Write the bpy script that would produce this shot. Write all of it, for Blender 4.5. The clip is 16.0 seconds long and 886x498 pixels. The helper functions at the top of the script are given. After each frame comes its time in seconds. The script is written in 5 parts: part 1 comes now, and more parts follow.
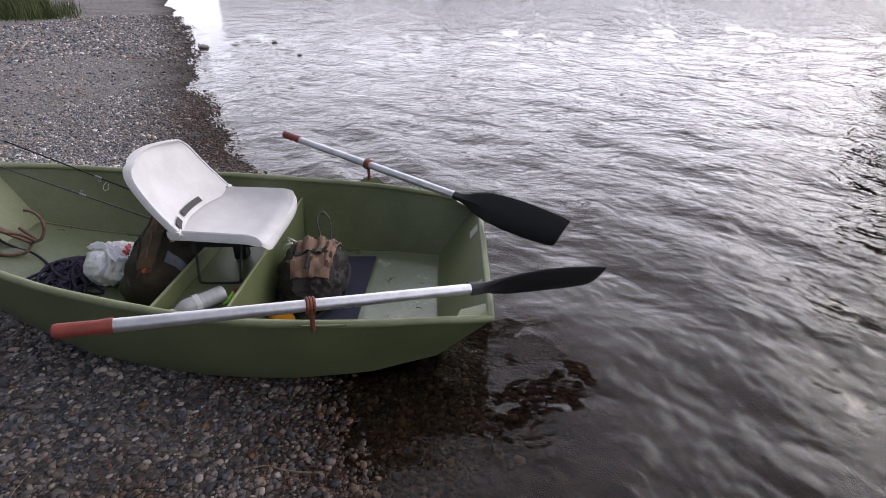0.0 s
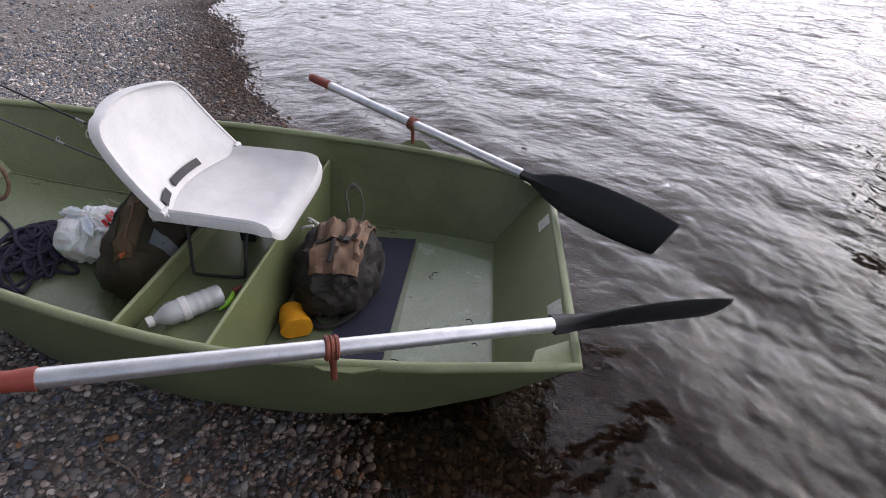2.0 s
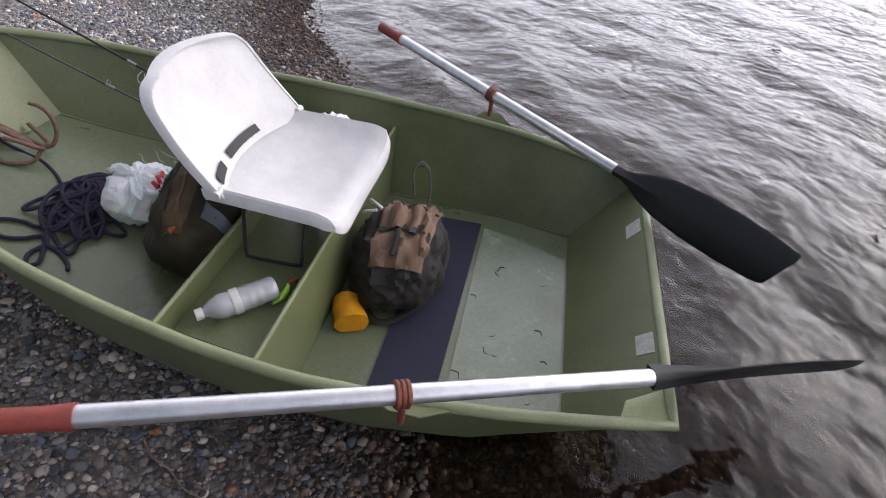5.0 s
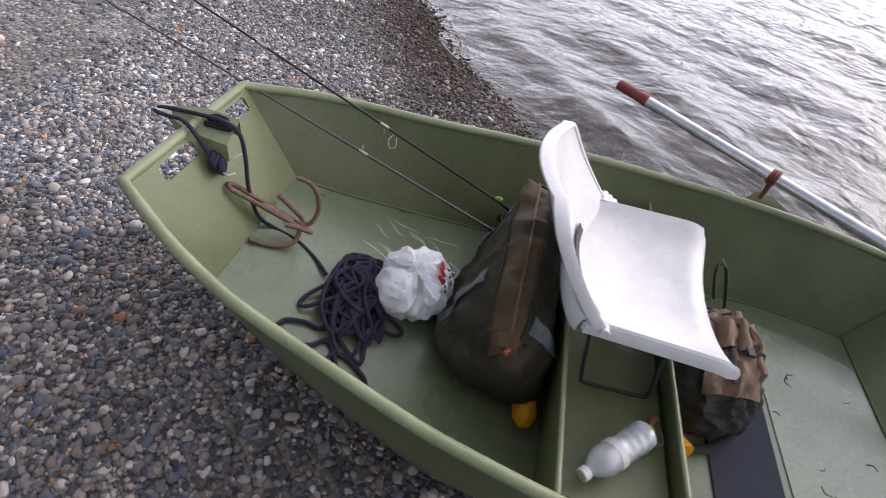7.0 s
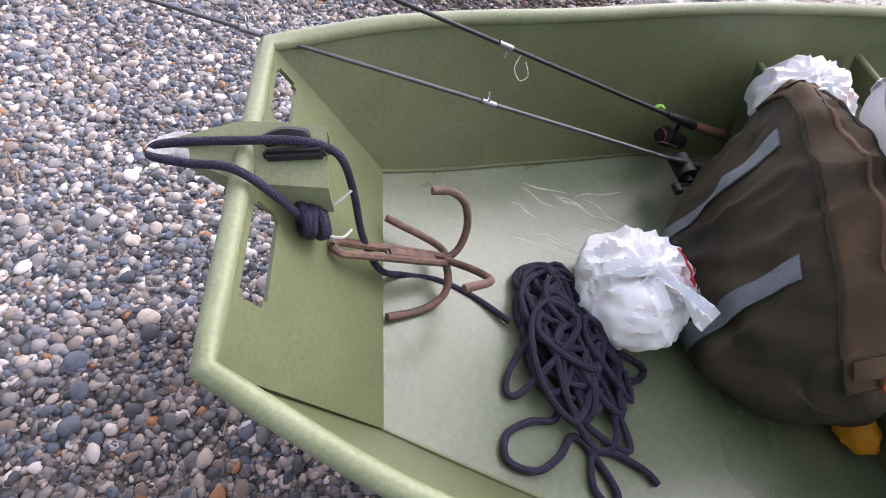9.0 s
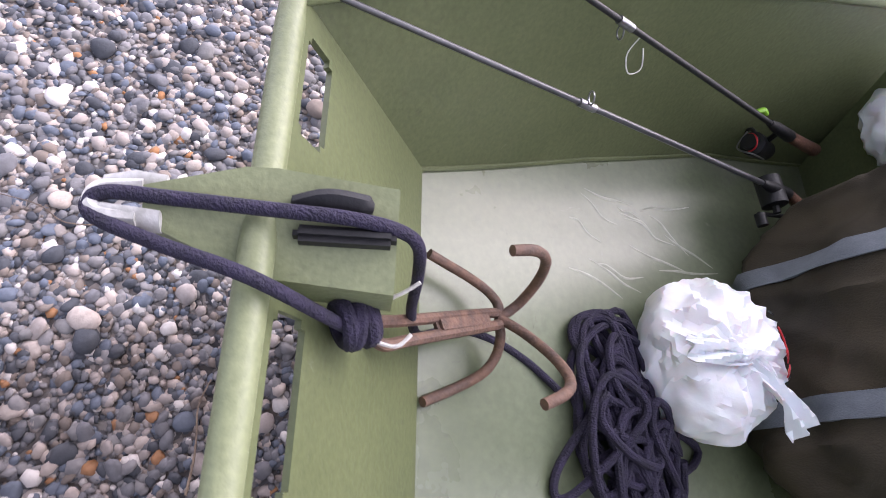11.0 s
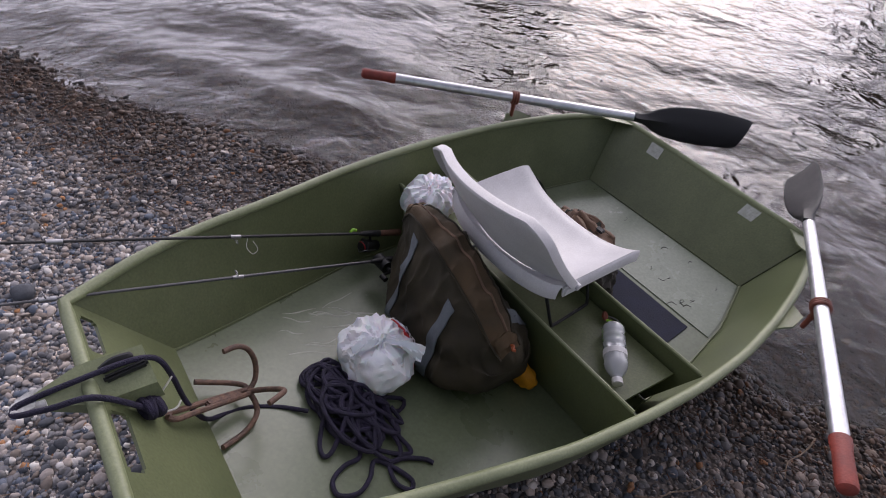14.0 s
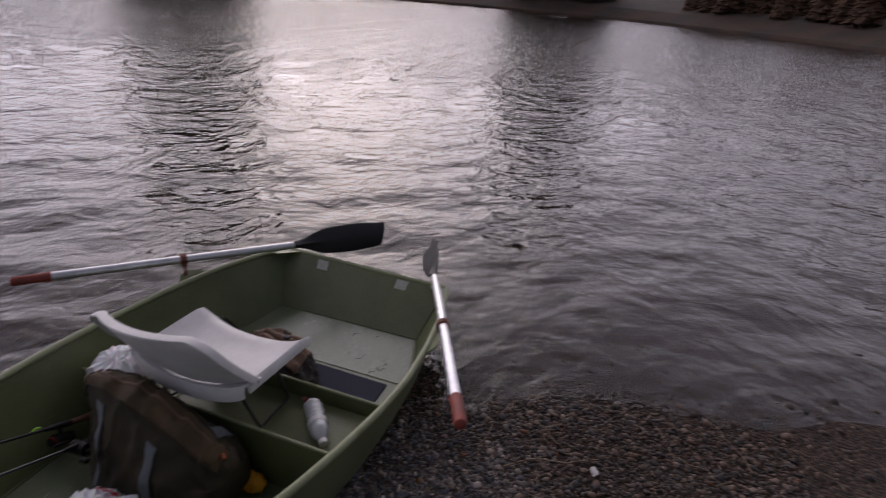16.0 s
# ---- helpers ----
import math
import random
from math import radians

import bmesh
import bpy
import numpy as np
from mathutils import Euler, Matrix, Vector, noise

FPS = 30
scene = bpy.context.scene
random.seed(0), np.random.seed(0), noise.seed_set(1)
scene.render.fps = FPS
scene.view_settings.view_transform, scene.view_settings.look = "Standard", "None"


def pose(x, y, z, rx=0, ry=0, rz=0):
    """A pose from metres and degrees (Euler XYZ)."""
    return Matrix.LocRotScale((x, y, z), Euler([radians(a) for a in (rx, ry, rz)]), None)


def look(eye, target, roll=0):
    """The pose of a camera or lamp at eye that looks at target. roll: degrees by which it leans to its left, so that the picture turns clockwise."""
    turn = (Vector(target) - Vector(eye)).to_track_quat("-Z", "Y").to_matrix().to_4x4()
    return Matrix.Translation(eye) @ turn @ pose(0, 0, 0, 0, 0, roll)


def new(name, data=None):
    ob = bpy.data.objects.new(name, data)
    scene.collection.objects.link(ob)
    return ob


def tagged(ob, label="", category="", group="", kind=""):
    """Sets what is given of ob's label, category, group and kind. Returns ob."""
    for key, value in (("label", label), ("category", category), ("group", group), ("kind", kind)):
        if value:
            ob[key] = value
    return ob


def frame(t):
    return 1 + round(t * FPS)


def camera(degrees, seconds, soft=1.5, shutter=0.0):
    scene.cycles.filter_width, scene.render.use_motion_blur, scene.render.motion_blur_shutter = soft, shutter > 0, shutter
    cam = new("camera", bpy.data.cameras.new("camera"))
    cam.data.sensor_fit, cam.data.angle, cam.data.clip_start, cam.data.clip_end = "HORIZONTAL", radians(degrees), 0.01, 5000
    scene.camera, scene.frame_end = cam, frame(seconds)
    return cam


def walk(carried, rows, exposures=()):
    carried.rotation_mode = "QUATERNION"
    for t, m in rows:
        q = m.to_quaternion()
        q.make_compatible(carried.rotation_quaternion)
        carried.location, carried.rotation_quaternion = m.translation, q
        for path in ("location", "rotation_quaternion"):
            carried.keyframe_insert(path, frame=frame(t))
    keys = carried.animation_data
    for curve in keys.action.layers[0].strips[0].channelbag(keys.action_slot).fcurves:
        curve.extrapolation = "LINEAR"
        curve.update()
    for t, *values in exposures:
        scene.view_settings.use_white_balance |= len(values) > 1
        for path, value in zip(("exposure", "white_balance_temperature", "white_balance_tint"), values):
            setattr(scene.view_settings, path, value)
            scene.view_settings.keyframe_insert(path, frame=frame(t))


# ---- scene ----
cam = camera(80.7, 16.0, soft=0.85, shutter=0.3)
# the boat's own frame leans slightly against the level water
UP = Vector((0.01, -0.03, 1.0)).normalized()
WATER = 0.172
TILT = Matrix.Translation((0, 0, -WATER)) @ UP.rotation_difference(Vector((0, 0, 1))).to_matrix().to_4x4()
PATH = [
    (0, (0.924, -1.727, 1.266), (0.89, 0.02, 0.293), -0.5),
    (0.5, (0.934, -1.598, 1.26), (0.837, 0.122, 0.243), -0.2),
    (1, (0.939, -1.49, 1.249), (0.752, 0.197, 0.19), 0.1),
    (1.5, (0.88, -1.377, 1.214), (0.712, 0.279, 0.104), 2.4),
    (2, (0.787, -1.23, 1.171), (0.672, 0.398, 0.014), 2.1),
    (2.5, (0.757, -1.099, 1.132), (0.62, 0.445, -0.132), 1.5),
    (3, (0.773, -0.914, 1.109), (0.498, 0.45, -0.328), 1.8),
    (3.5, (0.779, -0.807, 1.099), (0.46, 0.437, -0.434), 2.9),
    (5.8, (0.364, -1.079, 1.235), (0.216, 0.46, -0.033), 6.5),
    (6, (0.264, -1.035, 1.224), (0.116, 0.496, -0.054), 7.0),
    (6.5, (0.016, -0.927, 1.231), (-0.267, 0.548, -0.09), 7.6),
    (7, (-0.274, -0.85, 1.227), (-0.447, 0.593, -0.148), 8.8),
    (7.5, (-0.512, -0.728, 1.203), (-0.567, 0.649, -0.246), 9.2),
    (8, (-0.713, -0.504, 1.165), (-0.704, 0.691, -0.439), 8.8),
    (8.5, (-0.822, -0.371, 1.085), (-0.703, 0.709, -0.594), 6.0),
    (8.7, (-0.821, -0.353, 1.034), (-0.716, 0.737, -0.64), 1.5),
    (10.8, (-0.914, -0.057, 0.896), (-0.674, 0.645, -0.961), 22.2),
    (11, (-0.941, -0.029, 0.878), (-0.648, 0.652, -0.979), 25.5),
    (11.5, (-1.012, -0.005, 0.857), (-0.578, 0.66, -0.979), 33.3),
    (12, (-1.09, -0.021, 0.882), (-0.602, 0.656, -0.935), 34.8),
    (12.5, (-1.055, -0.101, 1.062), (-0.733, 0.661, -0.759), 21.3),
    (13, (-0.907, -0.263, 1.236), (-0.14, 0.486, -0.452), 16.4),
    (13.5, (-0.856, -0.446, 1.316), (0.049, 0.481, -0.208), 12.4),
    (14, (-0.87, -0.56, 1.395), (0.084, 0.467, -0.031), 9.2),
    (14.5, (-0.961, -0.618, 1.453), (0.128, 0.458, 0.165), 7.7),
    (15, (-1.027, -0.701, 1.487), (0.248, 0.389, 0.397), 5.5),
    (15.5, (-1.009, -0.835, 1.478), (0.492, 0.033, 0.48), 3.9),
    (16, (-0.999, -1.02, 1.527), (0.702, -0.453, 0.64), 4.6),
]
walk(cam, [(t, look(eye, target, roll)) for t, eye, target, roll in PATH], exposures=[
    (0, -0.28, 6450, 10), (2.5, -0.04, 6450, 10), (3.0, 0.14, 6450, 9), (3.5, 0.30, 6450, 8), (6, -0.12, 6500, 11), (7.0, 0.18, 6450, 11), (7.5, 0.28, 6450, 11), (8.5, 0.68, 6400, 14), (11, 0.92, 6350, 19), (12, 1.02, 6350, 20), (12.5, 1.0, 6400, 18),
    (13.0, 0.34, 6400, 18), (13.5, -0.26, 6400, 17), (14.5, -0.42, 6420, 18), (15.0, -0.52, 6480, 19), (15.6, -0.72, 6550, 19), (16, -1.22, 6600, 20)])

# ---- world and sun ----
SUN_AZ, SUN_EL = 32.0, 20.0
world = bpy.data.worlds.new("dusk_sky")
scene.world = world
world.use_nodes = True
wn = world.node_tree.nodes
sky = wn.new("ShaderNodeTexSky")
sky.sky_type = "NISHITA"
sky.sun_disc = False
sky.sun_elevation = radians(SUN_EL)
sky.sun_rotation = radians(90 - SUN_AZ)
sky.air_density, sky.dust_density, sky.ozone_density = 1.2, 7.0, 2.0
# thin overcast: a pale veil of cloud over the clear sky's glow
veil = wn.new("ShaderNodeMixRGB")
veil.inputs[0].default_value = 0.83
# the cloud is brightest towards the low sun over the lake and fades evenly to the far side
where = wn.new("ShaderNodeTexCoord")
toward = wn.new("ShaderNodeVectorMath")
toward.operation = "DOT_PRODUCT"
toward.inputs[1].default_value = (0.66, 0.66, 0.12)
world.node_tree.links.new(where.outputs["Generated"], toward.inputs[0])
fade = wn.new("ShaderNodeMapRange")
fade.inputs[1].default_value, fade.inputs[2].default_value = -0.45, 0.92
world.node_tree.links.new(toward.outputs["Value"], fade.inputs[0])
cloud = wn.new("ShaderNodeMixRGB")
cloud.inputs[1].default_value = (2.3, 2.6, 3.3, 1)
cloud.inputs[2].default_value = (24.0, 23.4, 26.4, 1)
world.node_tree.links.new(fade.outputs[0], cloud.inputs[0])
world.node_tree.links.new(cloud.outputs[0], veil.inputs[2])
world.node_tree.links.new(sky.outputs[0], veil.inputs[1])
height = wn.new("ShaderNodeSeparateXYZ")
world.node_tree.links.new(where.outputs["Generated"], height.inputs[0])
dome = wn.new("ShaderNodeMapRange")
dome.inputs[1].default_value, dome.inputs[2].default_value = 0.25, 0.95
dome.inputs[3].default_value, dome.inputs[4].default_value = 1.42, 0.42
world.node_tree.links.new(height.outputs["Z"], dome.inputs[0])
shade = wn.new("ShaderNodeVectorMath")
shade.operation = "SCALE"
world.node_tree.links.new(veil.outputs[0], shade.inputs[0])
world.node_tree.links.new(dome.outputs[0], shade.inputs["Scale"])
world.node_tree.links.new(shade.outputs[0], wn["Background"].inputs[0])
wn["Background"].inputs[1].default_value = 0.12
sun_data = bpy.data.lights.new("sun", "SUN")
sun_data.energy, sun_data.angle, sun_data.color = 0.75, radians(45), (1.0, 0.97, 0.96)
sun = new("sun", sun_data)
sun.matrix_world = look((8 * math.cos(radians(SUN_AZ)), 8 * math.sin(radians(SUN_AZ)), 8 * math.tan(radians(SUN_EL + 7))), (0, 0, 0))


# ---- materials ----
def nodes_of(name):
    m = bpy.data.materials.new(name)
    m.use_nodes = True
    nt = m.node_tree
    return m, nt, nt.nodes["Principled BSDF"]


def node(nt, kind, **values):
    n = nt.nodes.new(kind)
    for k, v in values.items():
        n.inputs[k.replace("_", " ")].default_value = v
    return n


def ramp(nt, stops):
    r = nt.nodes.new("ShaderNodeValToRGB")
    e = r.color_ramp.elements
    while len(e) < len(stops):
        e.new(0.5)
    for el, (p, c) in zip(e, stops):
        el.position, el.color = p, (*c, 1)
    return r


def surface(name, base, dark, scale=8.0, rough=0.5, bump=0.2, fine=120.0, metallic=0.0, spread=(0.35, 0.7), coat=0.0, bump_dist=0.002, dirt=0.0):
    """Two scales of variation: broad stains from dark to base, fine grain in tone, roughness and relief."""
    m, nt, p = nodes_of(name)
    co = nt.nodes.new("ShaderNodeTexCoord")
    big = node(nt, "ShaderNodeTexNoise", Scale=scale, Detail=6.0, Roughness=0.6)
    small = node(nt, "ShaderNodeTexNoise", Scale=fine, Detail=3.0)
    for n in (big, small):
        nt.links.new(co.outputs["Object"], n.inputs["Vector"])
    r = ramp(nt, [(spread[0], dark), (spread[1], base)])
    nt.links.new(big.outputs[0], r.inputs[0])
    mix = nt.nodes.new("ShaderNodeMixRGB")
    mix.blend_type = "OVERLAY"
    mix.inputs[0].default_value = 0.25
    nt.links.new(r.outputs[0], mix.inputs[1])
    nt.links.new(small.outputs[0], mix.inputs[2])
    tone = mix
    if dirt:
        # scattered scuffs and specks of dirt
        for sc, lo, hi, colour, amount in ((38.0, 0.60, 0.72, (0.05, 0.045, 0.035), dirt), (9.0, 0.58, 0.75, (0.07, 0.065, 0.04), dirt * 0.6), (23.0, 0.64, 0.70, (0.42, 0.43, 0.36), dirt * 0.5)):
            dn = node(nt, "ShaderNodeTexNoise", Scale=sc, Detail=8.0, Roughness=0.75, Distortion=0.8)
            nt.links.new(co.outputs["Object"], dn.inputs["Vector"])
            dr = nt.nodes.new("ShaderNodeMapRange")
            dr.inputs[1].default_value, dr.inputs[2].default_value = lo, hi
            dr.inputs[3].default_value, dr.inputs[4].default_value = 0.0, amount
            nt.links.new(dn.outputs[0], dr.inputs[0])
            dm = nt.nodes.new("ShaderNodeMixRGB")
            nt.links.new(dr.outputs[0], dm.inputs[0])
            nt.links.new(tone.outputs[0], dm.inputs[1])
            dm.inputs[2].default_value = (*colour, 1)
            tone = dm
    nt.links.new(tone.outputs[0], p.inputs["Base Color"])
    p.inputs["Metallic"].default_value = metallic
    mr = nt.nodes.new("ShaderNodeMapRange")
    mr.inputs[3].default_value, mr.inputs[4].default_value = max(0.03, rough - 0.12), min(1, rough + 0.12)
    nt.links.new(big.outputs[0], mr.inputs[0])
    nt.links.new(mr.outputs[0], p.inputs["Roughness"])
    b = node(nt, "ShaderNodeBump", Strength=bump, Distance=bump_dist)
    nt.links.new(small.outputs[0], b.inputs["Height"])
    nt.links.new(b.outputs[0], p.inputs["Normal"])
    p.inputs["Coat Weight"].default_value = coat
    return m


GREEN = surface("olive_paint", (0.142, 0.163, 0.076), (0.102, 0.120, 0.055), 5, 0.40, 0.25, 160, dirt=0.35)
FLOOR = surface("worn_floor_paint", (0.152, 0.180, 0.110), (0.104, 0.127, 0.066), 3.5, 0.30, 0.08, 90, spread=(0.3, 0.62), dirt=0.5)
PALE = surface("pale_worn_paint", (0.235, 0.27, 0.20), (0.175, 0.205, 0.14), 4.5, 0.25, 0.25, 90, spread=(0.3, 0.6), dirt=0.32)
for floor_paint in (FLOOR, PALE):
    floor_paint.node_tree.nodes["Principled BSDF"].inputs["IOR"].default_value = 1.58
RAIL = surface("scuffed_rail_paint", (0.245, 0.272, 0.150), (0.180, 0.205, 0.105), 9, 0.42, 0.25, 200, dirt=0.35)
SEAT = surface("white_plastic", (0.66, 0.645, 0.645), (0.55, 0.535, 0.535), 9, 0.42, 0.15, 260, dirt=0.10)
ALU = surface("brushed_aluminium", (0.80, 0.80, 0.82), (0.62, 0.62, 0.64), 30, 0.34, 0.12, 300, metallic=0.85, dirt=0.3)
BLACK = surface("black_plastic", (0.011, 0.011, 0.013), (0.007, 0.007, 0.008), 12, 0.55, 0.3, 180, dirt=0.04)
GRIP = surface("red_brown_grip", (0.30, 0.055, 0.035), (0.18, 0.035, 0.025), 22, 0.55, 0.3, 220)
LOCK = surface("rusty_oarlock", (0.22, 0.06, 0.035), (0.12, 0.035, 0.02), 40, 0.55, 0.4, 200)
MAT = surface("navy_foam", (0.022, 0.025, 0.05), (0.014, 0.016, 0.033), 10, 0.8, 0.5, 260)
ROPE = surface("navy_braid", (0.031, 0.024, 0.058), (0.012, 0.010, 0.025), 60, 0.8, 0.9, 420, bump_dist=0.004)
RUST = surface("rusty_iron", (0.20, 0.112, 0.076), (0.085, 0.054, 0.042), 55, 0.7, 0.7, 240)
CLOTH = surface("brown_canvas", (0.130, 0.080, 0.040), (0.060, 0.043, 0.023), 7, 0.85, 0.6, 420)
CLOTHD = surface("dark_canvas", (0.056, 0.044, 0.024), (0.024, 0.020, 0.012), 7, 0.88, 0.6, 420)
PACKB = surface("tan_nylon", (0.215, 0.125, 0.075), (0.11, 0.065, 0.042), 12, 0.7, 0.5, 340)
PACKD = surface("dark_nylon", (0.030, 0.024, 0.020), (0.014, 0.012, 0.011), 10, 0.75, 0.5, 320)
STRAP = surface("grey_webbing", (0.17, 0.19, 0.21), (0.11, 0.125, 0.14), 20, 0.75, 0.6, 500)
BAG = surface("white_film", (0.90, 0.91, 0.93), (0.80, 0.81, 0.84), 12, 0.38, 0.4, 60)
BAG.node_tree.nodes["Principled BSDF"].inputs["Subsurface Weight"].default_value = 0.15
YELLOW = surface("yellow_nylon", (0.80, 0.36, 0.010), (0.62, 0.25, 0.008), 16, 0.6, 0.5, 200)
CORD = surface("white_cord", (0.72, 0.70, 0.66), (0.55, 0.53, 0.5), 40, 0.7, 0.4, 300)
RED = surface("red_print", (0.60, 0.03, 0.04), (0.5, 0.025, 0.03), 40, 0.45, 0.1, 200)
LIME = surface("lime_plastic", (0.38, 0.75, 0.06), (0.28, 0.6, 0.05), 40, 0.4, 0.1, 200)
TAPE = surface("silver_tape", (0.50, 0.51, 0.47), (0.34, 0.36, 0.30), 60, 0.4, 0.3, 150)
SCRAPED = surface("scraped_paint", (0.46, 0.47, 0.40), (0.30, 0.32, 0.24), 60, 0.4, 0.2, 200)
WORN = surface("worn_white_metal", (0.66, 0.65, 0.63), (0.42, 0.41, 0.38), 40, 0.45, 0.3, 160)
LOOP = surface("dark_olive_webbing", (0.034, 0.037, 0.025), (0.02, 0.022, 0.015), 20, 0.8, 0.6, 500)
ORANGE = surface("orange_pull", (0.42, 0.10, 0.03), (0.25, 0.06, 0.02), 40, 0.6, 0.3, 200)
CORK = surface("cork", (0.22, 0.11, 0.07), (0.12, 0.06, 0.04), 60, 0.75, 0.5, 260)
STEEL = surface("dark_steel", (0.35, 0.35, 0.36), (0.2, 0.2, 0.21), 40, 0.35, 0.1, 200, metallic=0.9)
GUNMETAL = surface("grey_graphite", (0.10, 0.10, 0.105), (0.06, 0.06, 0.065), 40, 0.35, 0.1, 200, metallic=0.3)
TWIG = surface("dry_wood", (0.26, 0.19, 0.13), (0.13, 0.09, 0.065), 30, 0.85, 0.6, 200)
DRIFT = surface("reddish_litter", (0.15, 0.065, 0.035), (0.06, 0.028, 0.018), 30, 0.8, 0.4, 200)
BARK = surface("bark", (0.06, 0.045, 0.035), (0.03, 0.022, 0.018), 6, 0.9, 0.6, 60)
NEEDLE = surface("dark_needles", (0.030, 0.042, 0.022), (0.012, 0.018, 0.010), 2, 0.9, 0.6, 30)
AUTUMN = surface("rust_brown_leaves", (0.11, 0.055, 0.028), (0.045, 0.028, 0.016), 2, 0.9, 0.6, 30)
GRASS = surface("grass_blades", (0.10, 0.13, 0.035), (0.05, 0.07, 0.02), 4, 0.8, 0.3, 60)
BANK = surface("far_bank_soil", (0.075, 0.042, 0.025), (0.025, 0.020, 0.014), 0.3, 0.9, 0.4, 4)


def clear_plastic():
    m = bpy.data.materials.new("clear_plastic")
    m.use_nodes = True
    nt = m.node_tree
    nt.nodes.remove(nt.nodes["Principled BSDF"])
    co = nt.nodes.new("ShaderNodeTexCoord")
    nz = node(nt, "ShaderNodeTexNoise", Scale=55.0, Detail=2.0)
    nt.links.new(co.outputs["Object"], nz.inputs["Vector"])
    b = node(nt, "ShaderNodeBump", Strength=0.5, Distance=0.006)
    nt.links.new(nz.outputs[0], b.inputs["Height"])
    fres = node(nt, "ShaderNodeFresnel", IOR=1.75)
    gloss = nt.nodes.new("ShaderNodeBsdfGlossy")
    gloss.inputs["Roughness"].default_value = 0.07
    gloss.inputs["Color"].default_value = (0.97, 0.98, 1, 1)
    clear = nt.nodes.new("ShaderNodeBsdfTransparent")
    clear.inputs["Color"].default_value = (0.99, 0.99, 0.99, 1)
    for n in (fres, gloss):
        nt.links.new(b.outputs[0], n.inputs["Normal"])
    mix = nt.nodes.new("ShaderNodeMixShader")
    nt.links.new(fres.outputs[0], mix.inputs[0])
    # white diffuse mixed in, standing in for bright highlights on the clear plastic
    whitening = nt.nodes.new("ShaderNodeBsdfDiffuse")
    whitening.inputs["Color"].default_value = (0.92, 0.94, 0.96, 1)
    white_mix = nt.nodes.new("ShaderNodeMixShader")
    white_mix.inputs[0].default_value = 0.34
    nt.links.new(clear.outputs[0], white_mix.inputs[1])
    nt.links.new(whitening.outputs[0], white_mix.inputs[2])
    nt.links.new(white_mix.outputs[0], mix.inputs[1])
    nt.links.new(gloss.outputs[0], mix.inputs[2])
    nt.links.new(mix.outputs[0], nt.nodes["Material Output"].inputs["Surface"])
    return m


CLEAR = clear_plastic()


def stone_material(name, per_object):
    m, nt, p = nodes_of(name)
    if per_object:
        rnd = nt.nodes.new("ShaderNodeObjectInfo").outputs["Random"]
    else:
        rnd = nt.nodes.new("ShaderNodeNewGeometry").outputs["Random Per Island"]
    r = ramp(nt, [(0.0, (0.085, 0.090, 0.103)), (0.13, (0.19, 0.188, 0.20)), (0.28, (0.30, 0.285, 0.285)), (0.42, (0.15, 0.172, 0.215)),
                  (0.55, (0.43, 0.375, 0.345)), (0.66, (0.25, 0.205, 0.175)), (0.76, (0.235, 0.225, 0.222)), (0.85, (0.54, 0.46, 0.405)), (0.93, (0.76, 0.71, 0.67)), (0.985, (0.42, 0.21, 0.10))])
    r.color_ramp.interpolation = "CONSTANT"
    nt.links.new(rnd, r.inputs[0])
    co = nt.nodes.new("ShaderNodeTexCoord")
    geo = nt.nodes.new("ShaderNodeNewGeometry")
    n1 = node(nt, "ShaderNodeTexNoise", Scale=70.0, Detail=5.0)
    nt.links.new(geo.outputs["Position"], n1.inputs["Vector"])
    mix = nt.nodes.new("ShaderNodeMixRGB")
    mix.blend_type = "OVERLAY"
    mix.inputs[0].default_value = 0.4
    nt.links.new(r.outputs[0], mix.inputs[1])
    nt.links.new(n1.outputs[0], mix.inputs[2])
    # wet, darker and glossier stones beside and under the water, plus painted shade
    wet = wet_shade_factor(nt, geo)
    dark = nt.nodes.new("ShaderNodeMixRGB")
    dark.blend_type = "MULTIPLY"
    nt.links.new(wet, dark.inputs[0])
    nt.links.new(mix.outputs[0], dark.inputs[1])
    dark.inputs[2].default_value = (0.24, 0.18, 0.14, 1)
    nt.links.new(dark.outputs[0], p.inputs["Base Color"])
    mr = nt.nodes.new("ShaderNodeMapRange")
    mr.inputs[3].default_value, mr.inputs[4].default_value = 0.78, 0.5
    p.inputs["Specular IOR Level"].default_value = 0.28
    nt.links.new(wet, mr.inputs[0])
    nt.links.new(mr.outputs[0], p.inputs["Roughness"])
    n2 = node(nt, "ShaderNodeTexNoise", Scale=260.0, Detail=3.0)
    nt.links.new(geo.outputs["Position"], n2.inputs["Vector"])
    b = node(nt, "ShaderNodeBump", Strength=0.3, Distance=0.002)
    nt.links.new(n2.outputs[0], b.inputs["Height"])
    nt.links.new(b.outputs[0], p.inputs["Normal"])
    return m


